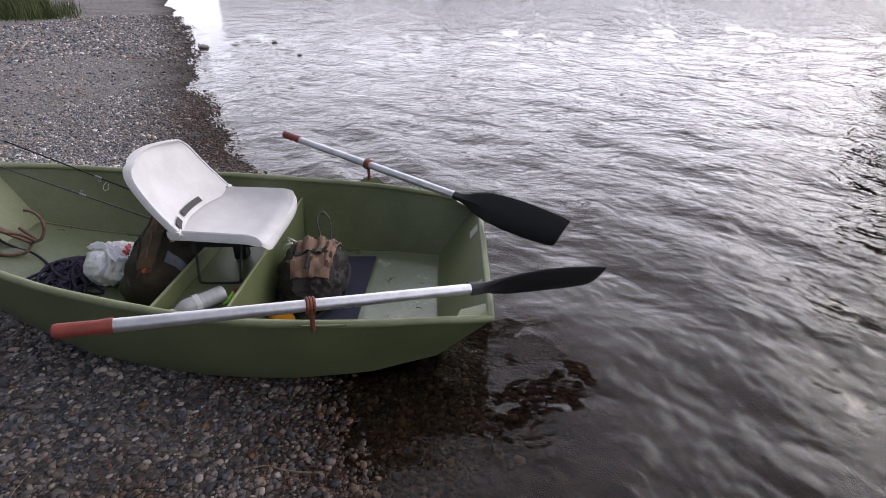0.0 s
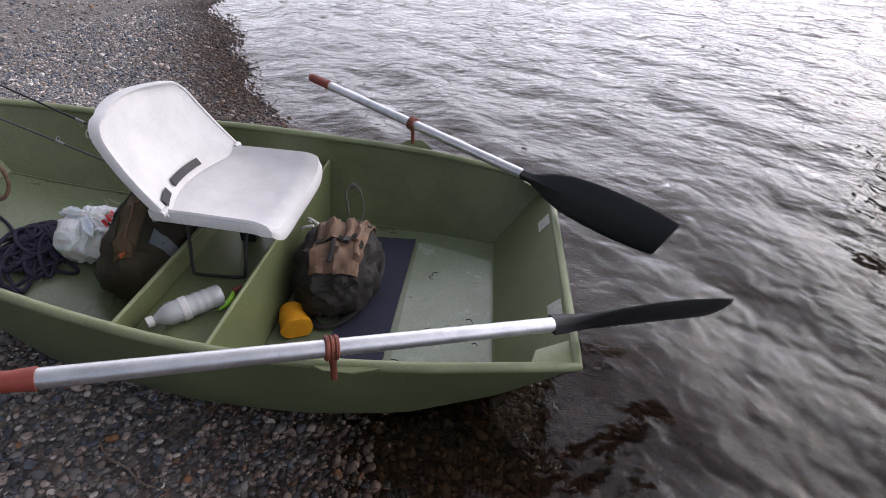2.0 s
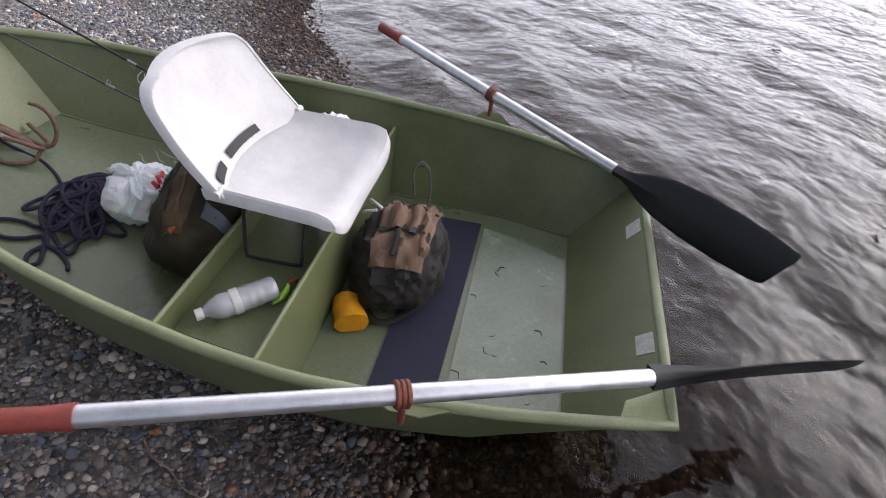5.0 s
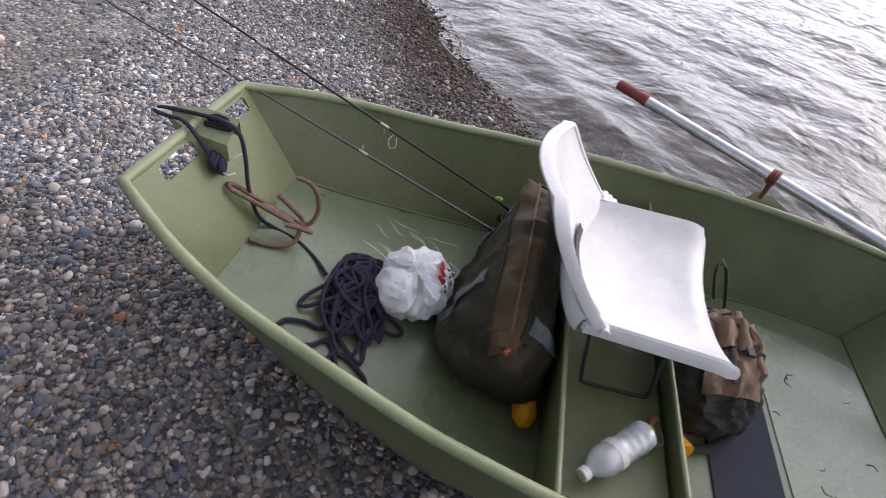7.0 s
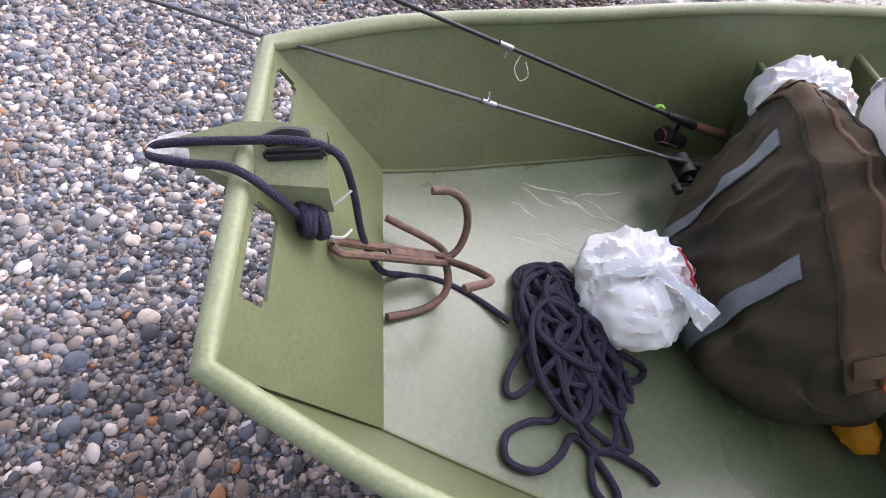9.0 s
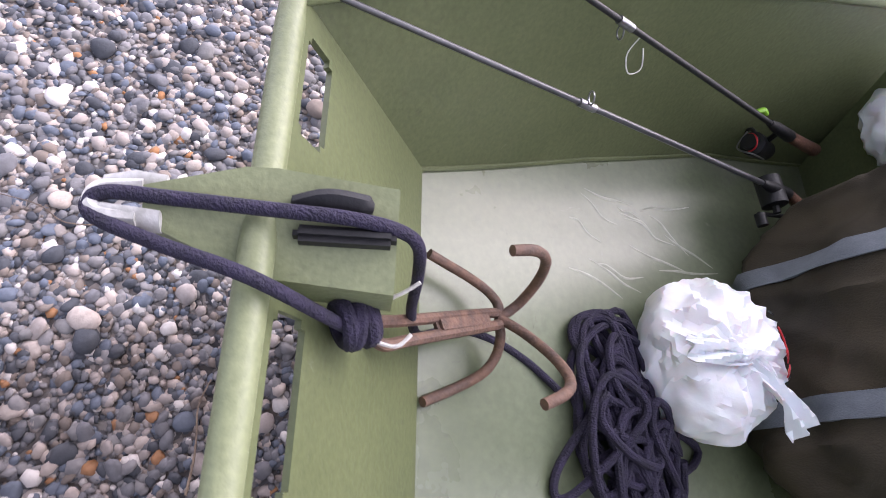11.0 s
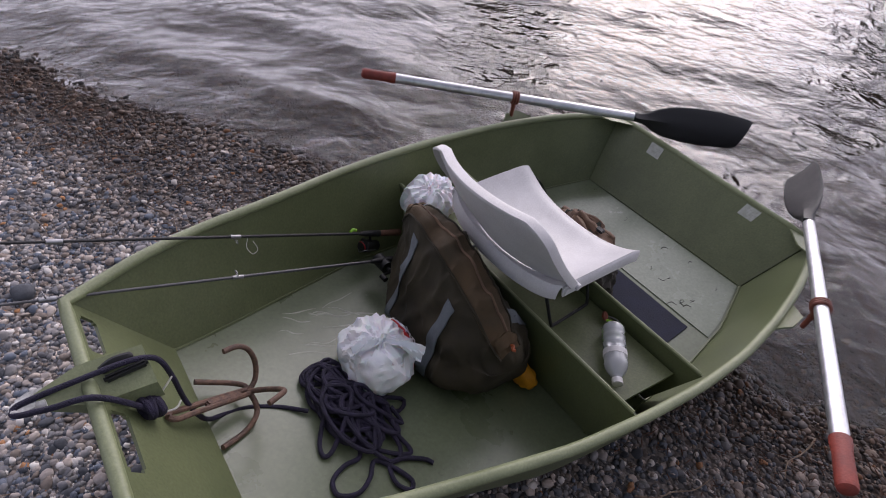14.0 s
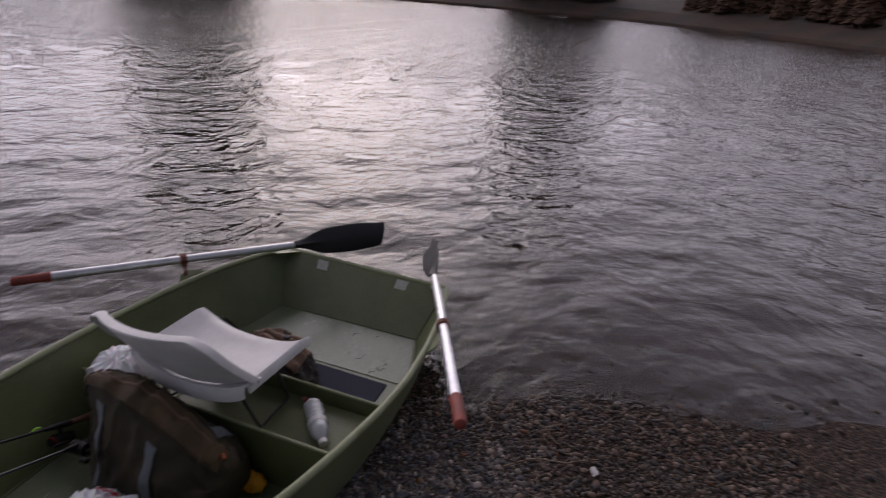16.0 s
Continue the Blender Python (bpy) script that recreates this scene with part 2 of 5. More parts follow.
def wet_shade_factor(nt, geo):
    """1 on ground lower than a hand's width above the lake, 0 higher up, with an uneven edge; adds a dark near-side
    patch with painted shade.
    """
    sep = nt.nodes.new("ShaderNodeSeparateXYZ")
    nt.links.new(geo.outputs["Position"], sep.inputs[0])
    nz = node(nt, "ShaderNodeTexNoise", Scale=1.6, Detail=4.0)
    nt.links.new(geo.outputs["Position"], nz.inputs["Vector"])
    a = nt.nodes.new("ShaderNodeMath")
    a.operation = "MULTIPLY_ADD"
    nt.links.new(nz.outputs[0], a.inputs[0])
    a.inputs[1].default_value = -0.060
    nt.links.new(sep.outputs["Z"], a.inputs[2])
    mr = nt.nodes.new("ShaderNodeMapRange")
    mr.inputs[1].default_value, mr.inputs[2].default_value = 0.024, -0.024
    mr.inputs[3].default_value, mr.inputs[4].default_value = 0.0, 1.0
    nt.links.new(a.outputs[0], mr.inputs[0])
    # uneven darker patch on the near side of the boat
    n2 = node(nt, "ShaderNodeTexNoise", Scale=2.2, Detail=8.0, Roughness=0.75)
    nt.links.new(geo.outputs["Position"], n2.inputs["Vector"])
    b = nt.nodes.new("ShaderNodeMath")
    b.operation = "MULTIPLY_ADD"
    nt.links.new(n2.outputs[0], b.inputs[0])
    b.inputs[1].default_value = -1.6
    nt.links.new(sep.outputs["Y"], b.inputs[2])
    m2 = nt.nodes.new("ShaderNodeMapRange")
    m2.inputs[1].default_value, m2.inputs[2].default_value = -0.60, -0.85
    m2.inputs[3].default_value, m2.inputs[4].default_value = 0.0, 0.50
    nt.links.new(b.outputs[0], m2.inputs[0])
    # further to the near side: shade of backlit stones, painted as stronger darkening
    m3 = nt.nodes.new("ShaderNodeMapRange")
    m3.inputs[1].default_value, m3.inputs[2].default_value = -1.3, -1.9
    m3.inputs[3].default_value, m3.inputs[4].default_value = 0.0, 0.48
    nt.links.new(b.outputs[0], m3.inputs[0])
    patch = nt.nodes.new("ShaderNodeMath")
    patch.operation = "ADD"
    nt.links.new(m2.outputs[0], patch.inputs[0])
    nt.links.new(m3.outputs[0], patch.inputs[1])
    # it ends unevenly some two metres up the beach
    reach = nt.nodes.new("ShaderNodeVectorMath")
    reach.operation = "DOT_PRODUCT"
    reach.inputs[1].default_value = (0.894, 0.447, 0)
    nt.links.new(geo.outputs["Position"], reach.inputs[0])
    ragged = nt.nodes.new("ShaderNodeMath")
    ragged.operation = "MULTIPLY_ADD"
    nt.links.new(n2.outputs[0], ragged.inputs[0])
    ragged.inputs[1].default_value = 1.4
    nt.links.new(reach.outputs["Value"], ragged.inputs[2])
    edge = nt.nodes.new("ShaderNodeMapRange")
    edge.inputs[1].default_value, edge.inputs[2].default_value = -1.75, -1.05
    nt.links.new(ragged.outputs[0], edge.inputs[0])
    near_dark = nt.nodes.new("ShaderNodeMath")
    near_dark.operation = "MULTIPLY"
    nt.links.new(patch.outputs[0], near_dark.inputs[0])
    nt.links.new(edge.outputs[0], near_dark.inputs[1])
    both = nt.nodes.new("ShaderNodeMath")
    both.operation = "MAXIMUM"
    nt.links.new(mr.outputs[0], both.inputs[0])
    nt.links.new(near_dark.outputs[0], both.inputs[1])
    return both.outputs[0]


STONES = stone_material("beach_stones", False)
STONE = stone_material("beach_stone", True)


def gravel_material():
    m, nt, p = nodes_of("gravel_ground")
    geo = nt.nodes.new("ShaderNodeNewGeometry")
    v = nt.nodes.new("ShaderNodeTexVoronoi")
    v.inputs["Scale"].default_value = 55.0
    nt.links.new(geo.outputs["Position"], v.inputs["Vector"])
    sep = nt.nodes.new("ShaderNodeSeparateColor")
    nt.links.new(v.outputs["Color"], sep.inputs[0])
    r = ramp(nt, [(0.0, (0.10, 0.10, 0.11)), (0.3, (0.19, 0.185, 0.185)), (0.6, (0.25, 0.22, 0.20)), (0.85, (0.36, 0.33, 0.31)), (1.0, (0.48, 0.46, 0.44))])
    nt.links.new(sep.outputs[0], r.inputs[0])
    nz = node(nt, "ShaderNodeTexNoise", Scale=1.2, Detail=6.0)
    nt.links.new(geo.outputs["Position"], nz.inputs["Vector"])
    tone = ramp(nt, [(0.3, (0.70, 0.67, 0.65)), (0.7, (1.0, 0.98, 0.97))])
    nt.links.new(nz.outputs[0], tone.inputs[0])
    mul = nt.nodes.new("ShaderNodeMixRGB")
    mul.blend_type = "MULTIPLY"
    mul.inputs[0].default_value = 1
    nt.links.new(r.outputs[0], mul.inputs[1])
    nt.links.new(tone.outputs[0], mul.inputs[2])
    # same wet edge, dark patch and painted shade as on the stones
    wet = wet_shade_factor(nt, geo)
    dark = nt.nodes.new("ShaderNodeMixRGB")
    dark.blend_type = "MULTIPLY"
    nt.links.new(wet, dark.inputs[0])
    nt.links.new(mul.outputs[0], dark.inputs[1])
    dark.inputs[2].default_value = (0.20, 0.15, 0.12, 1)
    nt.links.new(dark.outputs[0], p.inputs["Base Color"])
    p.inputs["Roughness"].default_value = 0.8
    p.inputs["Specular IOR Level"].default_value = 0.2
    b = node(nt, "ShaderNodeBump", Strength=0.9, Distance=0.012)
    b.invert = True
    nt.links.new(v.outputs["Distance"], b.inputs["Height"])
    nt.links.new(b.outputs[0], p.inputs["Normal"])
    return m


GRAVEL = gravel_material()


def water_material():
    m = bpy.data.materials.new("lake_water")
    m.use_nodes = True
    nt = m.node_tree
    nt.nodes.remove(nt.nodes["Principled BSDF"])
    out = nt.nodes["Material Output"]
    geo = nt.nodes.new("ShaderNodeNewGeometry")
    out_from_shore = nt.nodes.new("ShaderNodeVectorMath")
    out_from_shore.operation = "DOT_PRODUCT"
    out_from_shore.inputs[1].default_value = (0.894, 0.447, 0)
    nt.links.new(geo.outputs["Position"], out_from_shore.inputs[0])
    open_water = nt.nodes.new("ShaderNodeMapRange")
    open_water.inputs[1].default_value, open_water.inputs[2].default_value = 0.6, 9.0
    open_water.inputs[3].default_value, open_water.inputs[4].default_value = 0.52, 1.2
    nt.links.new(out_from_shore.outputs["Value"], open_water.inputs[0])
    last = None
    for scale, stretch, turn, strength, dist in ((0.8, 1.3, 52, 1.0, 0.055), (2.6, 1.2, 60, 1.0, 0.052), (7.0, 1.25, 40, 1.0, 0.030), (10.5, 1.2, 95, 0.9, 0.016), (24.0, 1.2, 60, 1.0, 0.007)):
        # ripples drawn out along their crests
        mp = nt.nodes.new("ShaderNodeMapping")
        mp.vector_type = "TEXTURE"
        mp.inputs["Rotation"].default_value = (0, 0, radians(turn))
        mp.inputs["Scale"].default_value = (1 / scale, stretch / scale, 1 / scale)
        nt.links.new(geo.outputs["Position"], mp.inputs["Vector"])
        nz = node(nt, "ShaderNodeTexNoise", Scale=1.0, Detail=2.0, Distortion=0.35)
        nt.links.new(mp.outputs[0], nz.inputs["Vector"])
        b = node(nt, "ShaderNodeBump", Strength=strength, Distance=dist)
        nt.links.new(nz.outputs[0], b.inputs["Height"])
        reach = nt.nodes.new("ShaderNodeMath")
        reach.operation = "MULTIPLY"
        reach.inputs[1].default_value = dist
        nt.links.new(open_water.outputs[0], reach.inputs[0])
        nt.links.new(reach.outputs[0], b.inputs["Distance"])
        if last:
            nt.links.new(last.outputs[0], b.inputs["Normal"])
        last = b
    fres = node(nt, "ShaderNodeFresnel", IOR=1.38)
    gloss = nt.nodes.new("ShaderNodeBsdfGlossy")
    gloss.inputs["Roughness"].default_value = 0.012
    gloss.inputs["Color"].default_value = (1, 1, 1, 1)
    clear = nt.nodes.new("ShaderNodeBsdfTransparent")
    clear.inputs["Color"].default_value = (0.90, 0.80, 0.70, 1)
    for n in (fres, gloss):
        nt.links.new(last.outputs[0], n.inputs["Normal"])
    mix = nt.nodes.new("ShaderNodeMixShader")
    nt.links.new(fres.outputs[0], mix.inputs[0])
    nt.links.new(clear.outputs[0], mix.inputs[1])
    nt.links.new(gloss.outputs[0], mix.inputs[2])
    nt.links.new(mix.outputs[0], out.inputs["Surface"])
    return m


LAKE = water_material()

# ---- building helpers ----
ORIGIN = {}


def thing(name, at, label, category, group="", kind=""):
    """An Empty in the boat's frame at the base of a thing."""
    ob = new(name)
    ob.empty_display_size = 0.05
    ob.matrix_world = TILT @ Matrix.Translation(at)
    ORIGIN[ob] = Vector(at)
    return tagged(ob, label, category, group, kind)


def finish(bm, name, mat, smooth=True, angle=40):
    me = bpy.data.meshes.new(name)
    bmesh.ops.recalc_face_normals(bm, faces=bm.faces[:])
    lim = radians(angle)
    for f in bm.faces:
        f.smooth = smooth
    for e in bm.edges:
        if len(e.link_faces) == 2 and e.calc_face_angle(0) > lim:
            e.smooth = False
    bm.to_mesh(me)
    bm.free()
    me.materials.append(mat)
    return me


def part(name, bm, mat, parent, label="", smooth=True, angle=40):
    o = ORIGIN[parent]
    bmesh.ops.translate(bm, verts=bm.verts[:], vec=-o)
    ob = new(name, finish(bm, name, mat, smooth, angle))
    ob.parent = parent
    ORIGIN[ob] = o
    return tagged(ob, label)


def single(name, bm, mat, at, label, category, group="", kind="", smooth=True, angle=40):
    bmesh.ops.translate(bm, verts=bm.verts[:], vec=-Vector(at))
    ob = new(name, finish(bm, name, mat, smooth, angle))
    ob.matrix_world = TILT @ Matrix.Translation(at)
    ORIGIN[ob] = Vector(at)
    return tagged(ob, label, category, group, kind)


def curve_points(pts, per=6, closed=False):
    """A smooth line through the points."""
    P = [Vector(p) for p in pts]
    n = len(P)
    out = []
    for i in range(n if closed else n - 1):
        if closed:
            a, b, c, d = (P[(i + k) % n] for k in (-1, 0, 1, 2))
        else:
            a, b, c, d = P[max(i - 1, 0)], P[i], P[i + 1], P[min(i + 2, n - 1)]
        for k in range(per):
            t = k / per
            out.append(0.5 * (2 * b + (c - a) * t + (2 * a - 5 * b + 4 * c - d) * t * t + (3 * b - a - 3 * c + d) * t ** 3))
    if not closed:
        out.append(P[-1])
    return out


def tube(bm, pts, radius, sides=8, closed=False, flat=1.0, cap=True, up=None):
    """A round bar along the points; radius is a number or one for each point; flat squeezes it."""
    P = [Vector(p) for p in pts]
    n = len(P)
    rings = []
    ref = Vector(up) if up else None
    side = None
    for i, p in enumerate(P):
        t = (P[(i + 1) % n] - P[i - 1]) if closed else (P[min(i + 1, n - 1)] - P[max(i - 1, 0)])
        t = t.normalized() if t.length > 1e-9 else Vector((1, 0, 0))
        if ref:
            side = t.cross(ref).normalized()
        elif side is None:
            side = t.orthogonal().normalized()
        else:
            side = (side - t * side.dot(t)).normalized()
        other = t.cross(side)
        r = radius[i] if isinstance(radius, (list, tuple)) else radius
        rings.append([bm.verts.new(p + side * (r * math.cos(a)) + other * (r * flat * math.sin(a)))
                      for a in (2 * math.pi * k / sides for k in range(sides))])
    for i in range(n if closed else n - 1):
        a, b = rings[i], rings[(i + 1) % n]
        for k in range(sides):
            bm.faces.new((a[k], a[(k + 1) % sides], b[(k + 1) % sides], b[k]))
    if cap and not closed:
        bm.faces.new(rings[0][::-1])
        bm.faces.new(rings[-1])
    return bm


def sheet(fn, us, vs, thick, skip=None):
    """A sheet of real thickness over the surface fn(u, v); skip(i, j) leaves holes."""
    bm = bmesh.new()
    eps = 1e-3
    top, bot = {}, {}
    for i, u in enumerate(us):
        for j, v in enumerate(vs):
            p = Vector(fn(u, v))
            du = Vector(fn(u + eps, v)) - Vector(fn(u - eps, v))
            dv = Vector(fn(u, v + eps)) - Vector(fn(u, v - eps))
            nrm = du.cross(dv).normalized()
            top[i, j] = bm.verts.new(p)
            bot[i, j] = bm.verts.new(p - nrm * thick)
    cells = {(i, j) for i in range(len(us) - 1) for j in range(len(vs) - 1) if not (skip and skip(i, j))}
    for i, j in cells:
        q = ((i, j), (i + 1, j), (i + 1, j + 1), (i, j + 1))
        bm.faces.new([top[k] for k in q])
        bm.faces.new([bot[k] for k in q[::-1]])
        for a, b, nb in ((q[0], q[1], (i, j - 1)), (q[1], q[2], (i + 1, j)), (q[2], q[3], (i, j + 1)), (q[3], q[0], (i - 1, j))):
            if nb not in cells:
                bm.faces.new((top[b], top[a], bot[a], bot[b]))
    bmesh.ops.delete(bm, geom=[v for v in bm.verts if not v.link_faces], context="VERTS")
    return bm


def box(bm, size, m=None, bevel=0.003):
    g = bmesh.ops.create_cube(bm, size=1.0)["verts"]
    bmesh.ops.scale(bm, verts=g, vec=size)
    if bevel:
        es = list({e for v in g for e in v.link_edges})
        r = bmesh.ops.bevel(bm, geom=es, offset=bevel, segments=2, affect="EDGES")
        g = list({v for f in r["faces"] for v in f.verts} | {v for v in g if v.is_valid})
    if m is not None:
        bmesh.ops.transform(bm, matrix=m, verts=g)
    return bm


def span(a, b, n):
    return [a + (b - a) * i / (n - 1) for i in range(n)]


def lerp_table(x, table):
    if x <= table[0][0]:
        return table[0][1]
    for (x0, y0), (x1, y1) in zip(table, table[1:]):
        if x <= x1:
            t = (x - x0) / (x1 - x0)
            return y0 + (y1 - y0) * t
    return table[-1][1]


def smooth_table(x, table, h=0.09):
    return (lerp_table(x - h, table) + lerp_table(x - h / 2, table) + 2 * lerp_table(x, table) + lerp_table(x + h / 2, table) + lerp_table(x + h, table)) / 6


# ---- beach and lake ----
SHORE_N = Vector((0.894, 0.447))


def shore_s(x, y):
    """How far a place lies out from the water's edge; negative on the beach."""
    wob = 0.025 * math.sin(2.9 * y + 0.4) + 0.015 * math.sin(7.1 * y + 1.0) - 0.10 * max(0, 1.2 + y) * (y < -1.2)
    return (x * SHORE_N.x + y * SHORE_N.y) - 0.27 + wob + 0.10 * max(0.0, -1.2 - y)


def ground_z(x, y):
    s = shore_s(x, y)
    if s < 0:
        z = 0.070 * -s if s > -4 else 0.28 + 0.03 * (-s - 4)
    else:
        z = -0.11 * s if s < 6 else -0.66 - 0.05 * (s - 6)
        z = max(z, -3.0)
    return z + 0.012 * noise.noise((x * 1.3, y * 1.3, 0)) + 0.02 * noise.noise((x * 0.3, y * 0.3, 4.0))


def graded(lo, hi, fine_lo, fine_hi, step, growth=1.35):
    xs = list(np.arange(fine_lo, fine_hi + 1e-6, step))
    d = step
    while xs[0] > lo:
        d *= growth
        xs.insert(0, max(lo, xs[0] - d))
    d = step
    while xs[-1] < hi:
        d *= growth
        xs.append(min(hi, xs[-1] + d))
    return xs


def grid_object(name, xs, ys, zfn, mat):
    verts = [(x, y, zfn(x, y)) for x in xs for y in ys]
    ny = len(ys)
    faces = [(i * ny + j, (i + 1) * ny + j, (i + 1) * ny + j + 1, i * ny + j + 1) for i in range(len(xs) - 1) for j in range(ny - 1)]
    me = bpy.data.meshes.new(name)
    me.from_pydata(verts, [], faces)
    me.polygons.foreach_set("use_smooth", [True] * len(me.polygons))
    me.materials.append(mat)
    return new(name, me)


beach = tagged(grid_object("ground", graded(-400, 400, -3.5, 4.5, 0.08), graded(-400, 400, -3.5, 7.0, 0.08), ground_z, GRAVEL),
               "grey pebble beach sloping gently down into the lake", "beach", kind="structure")

WAVES = []
wrand = random.Random(4)
for k in range(26):
    lam = 0.16 * 1.13 ** k if k < 14 else 0.3 + wrand.random() * 0.9
    ang = radians(28 + wrand.gauss(0, 40))
    WAVES.append((2 * math.pi / lam * math.cos(ang), 2 * math.pi / lam * math.sin(ang), wrand.random() * 6.28, 0.0026 * lam))


def water_z(x, y):
    s = shore_s(x, y)
    fade = min(1.0, max(0.15, (s + 0.15) / 1.2))
    swell = 0.016 * math.exp(-((s - 0.50 - 0.06 * math.sin(1.7 * y)) / 0.10) ** 2) + 0.012 * math.exp(-((s - 1.15 + 0.1 * math.sin(1.1 * y)) / 0.16) ** 2)
    swell *= min(1.0, max(0.0, (y - 0.7) / 0.8))
    return swell + fade * sum(a * math.sin(kx * x + ky * y + ph) for kx, ky, ph, a in WAVES)


lake = tagged(grid_object("water", graded(-400, 400, -2.2, 7.0, 0.05), graded(-400, 400, -3.0, 8.0, 0.05), water_z, LAKE),
              "rippled clear brownish lake water reflecting a dusk sky", "lake", kind="structure")

# ---- the boat ----
CY = 0.062
GUN_HALF = [(-1.006, 0.237), (-0.85, 0.335), (-0.7, 0.400), (-0.5, 0.455), (-0.3, 0.510), (-0.1, 0.545), (0.1, 0.568), (0.3, 0.575), (0.5, 0.562), (0.7, 0.535), (0.9, 0.490), (1.055, 0.445)]
RIM_Z = [(-1.006, 0.716), (-0.85, 0.680), (-0.7, 0.642), (-0.5, 0.604), (-0.3, 0.572), (-0.1, 0.548), (0.1, 0.521), (0.3, 0.497), (0.5, 0.483), (0.7, 0.466), (0.9, 0.445), (1.055, 0.418)]
CHI_HALF = [(-0.875, 0.228), (-0.6, 0.338), (-0.3, 0.428), (0.1, 0.468), (0.4, 0.468), (0.65, 0.44), (0.875, 0.372)]
FLOOR_Z = [(-0.875, 0.460), (-0.75, 0.402), (-0.6, 0.345), (-0.43, 0.297), (-0.3, 0.264), (-0.1, 0.226), (0.1, 0.202), (0.3, 0.19), (0.6, 0.19), (0.875, 0.208)]


def gun_half(x):
    return lerp_table(x, GUN_HALF) if x < -0.95 or x > 0.98 else smooth_table(x, GUN_HALF, 0.05)


def floor_z(x):
    return lerp_table(x, FLOOR_Z) if abs(x) > 0.8 else smooth_table(x, FLOOR_Z, 0.06)


def rim(u, s):
    """The gunwale: u runs from bow to stern, s is the side."""
    x = -1.006 + 2.061 * u
    h = gun_half(x)
    return Vector((x, CY + s * h, (smooth_table(x, RIM_Z) if 0.04 < u < 0.96 else lerp_table(x, RIM_Z)) + 0.03 * u * s * h))


def chine(u, s):
    x = -0.875 + 1.75 * u
    return Vector((x, CY + s * lerp_table(x, CHI_HALF), floor_z(x)))


def hull_y(x, z, s):
    """The inner face of the side at a place along the boat and a height."""
    u = (x + 0.94) / 1.9
    a, b = chine(u, s), rim(u, s)
    t = min(1, max(0, (z - a.z) / (b.z - a.z)))
    return a.y + (b.y - a.y) * t


boat = thing("rowing_boat", (0.1, CY, 0.17), "small olive-green painted flat-bottomed rowing boat pulled up at the water's edge", "boat")
US = span(0, 1, 41)
for s in (-1, 1):
    def side(u, v, s=s):
        a, b = chine(u, s), rim(u, s)
        p = a.lerp(b, v)
        p.y += s * 0.018 * math.sin(math.pi * v) * math.sin(math.pi * min(1, max(0, u)))
        return p
    part("hull_side", sheet(side, US, span(0, 1, 9), 0.006 * s), GREEN, boat)
part("hull_bottom", sheet(lambda u, v: chine(u, -1).lerp(chine(u, 1), v), US, span(0, 1, 15), 0.008), FLOOR, boat, "worn pale green painted floor")


def bow_panel(u, v):
    return chine(0, -1).lerp(chine(0, 1), u).lerp(rim(0, -1).lerp(rim(0, 1), u), v)


bu = [0, 0.17, 0.19, 0.21, 0.30, 0.40, 0.42, 0.435, 0.5, 0.6, 0.735, 0.75, 0.77, 0.85, 0.91, 0.925, 0.94, 1.0]
bv = [0, 0.2, 0.4, 0.6, 0.80, 0.82, 0.84, 0.90, 0.92, 0.935, 0.97, 1.0]


def bow_hole(i, j):
    inside = lambda a, b, c, d: a <= i < b and c <= j < d
    # rounded grab slots
    for lo, hi in ((1, 7), (10, 16)):
        if inside(lo, hi, 5, 8) or inside(lo + 1, hi - 1, 4, 9):
            return True
    return False


part("bow_transom", sheet(bow_panel, bu, bv, -0.006, bow_hole), GREEN, boat, "raked bow panel with two grab slots")


def stern_panel(u, v):
    return chine(1, -1).lerp(chine(1, 1), u).lerp(rim(1, -1).lerp(rim(1, 1), u), v)


part("stern_transom", sheet(stern_panel, span(0, 1, 11), span(0, 1, 7), 0.008), GREEN, boat)
bm = bmesh.new()
ring = [rim(u, -1) for u in span(0, 1, 49)] + [rim(1, -1).lerp(rim(1, 1), t) for t in span(0.06, 0.94, 9)]
ring += [rim(u, 1) for u in span(1, 0, 49)] + [rim(0, 1).lerp(rim(0, -1), t) for t in span(0.08, 0.92, 9)]
tube(bm, ring, 0.0125, 12, closed=True)
part("rail", bm, RAIL, boat, "rolled rail with scuffed pale green paint")
for s in (-1, 1):
    bm = tube(bmesh.new(), [chine(u, s) + Vector((0, -s * 0.002, 0.002)) for u in span(0, 1, 31)], 0.004, 6)
    part("chine_seam", bm, GREEN, boat)
bm = tube(bmesh.new(), [chine(1, -1).lerp(chine(1, 1), t) + Vector((-0.003, 0, 0.003)) for t in span(0, 1, 5)], 0.005, 6)
part("stern_seam", bm, GREEN, boat)
for y0 in (0.283, -0.165):
    def patch(u, v, y0=y0):
        t = 0.5 + (y0 - CY) / 0.89 + (u - 0.5) * 0.068
        p = stern_panel(t, 0.80 + 0.17 * v)
        return p + Vector((-0.012, 0, 0.001))
    part("tape_patch", sheet(patch, span(0, 1, 5), span(0, 1, 3), -0.002), TAPE, boat, "peeling silver tape patch")


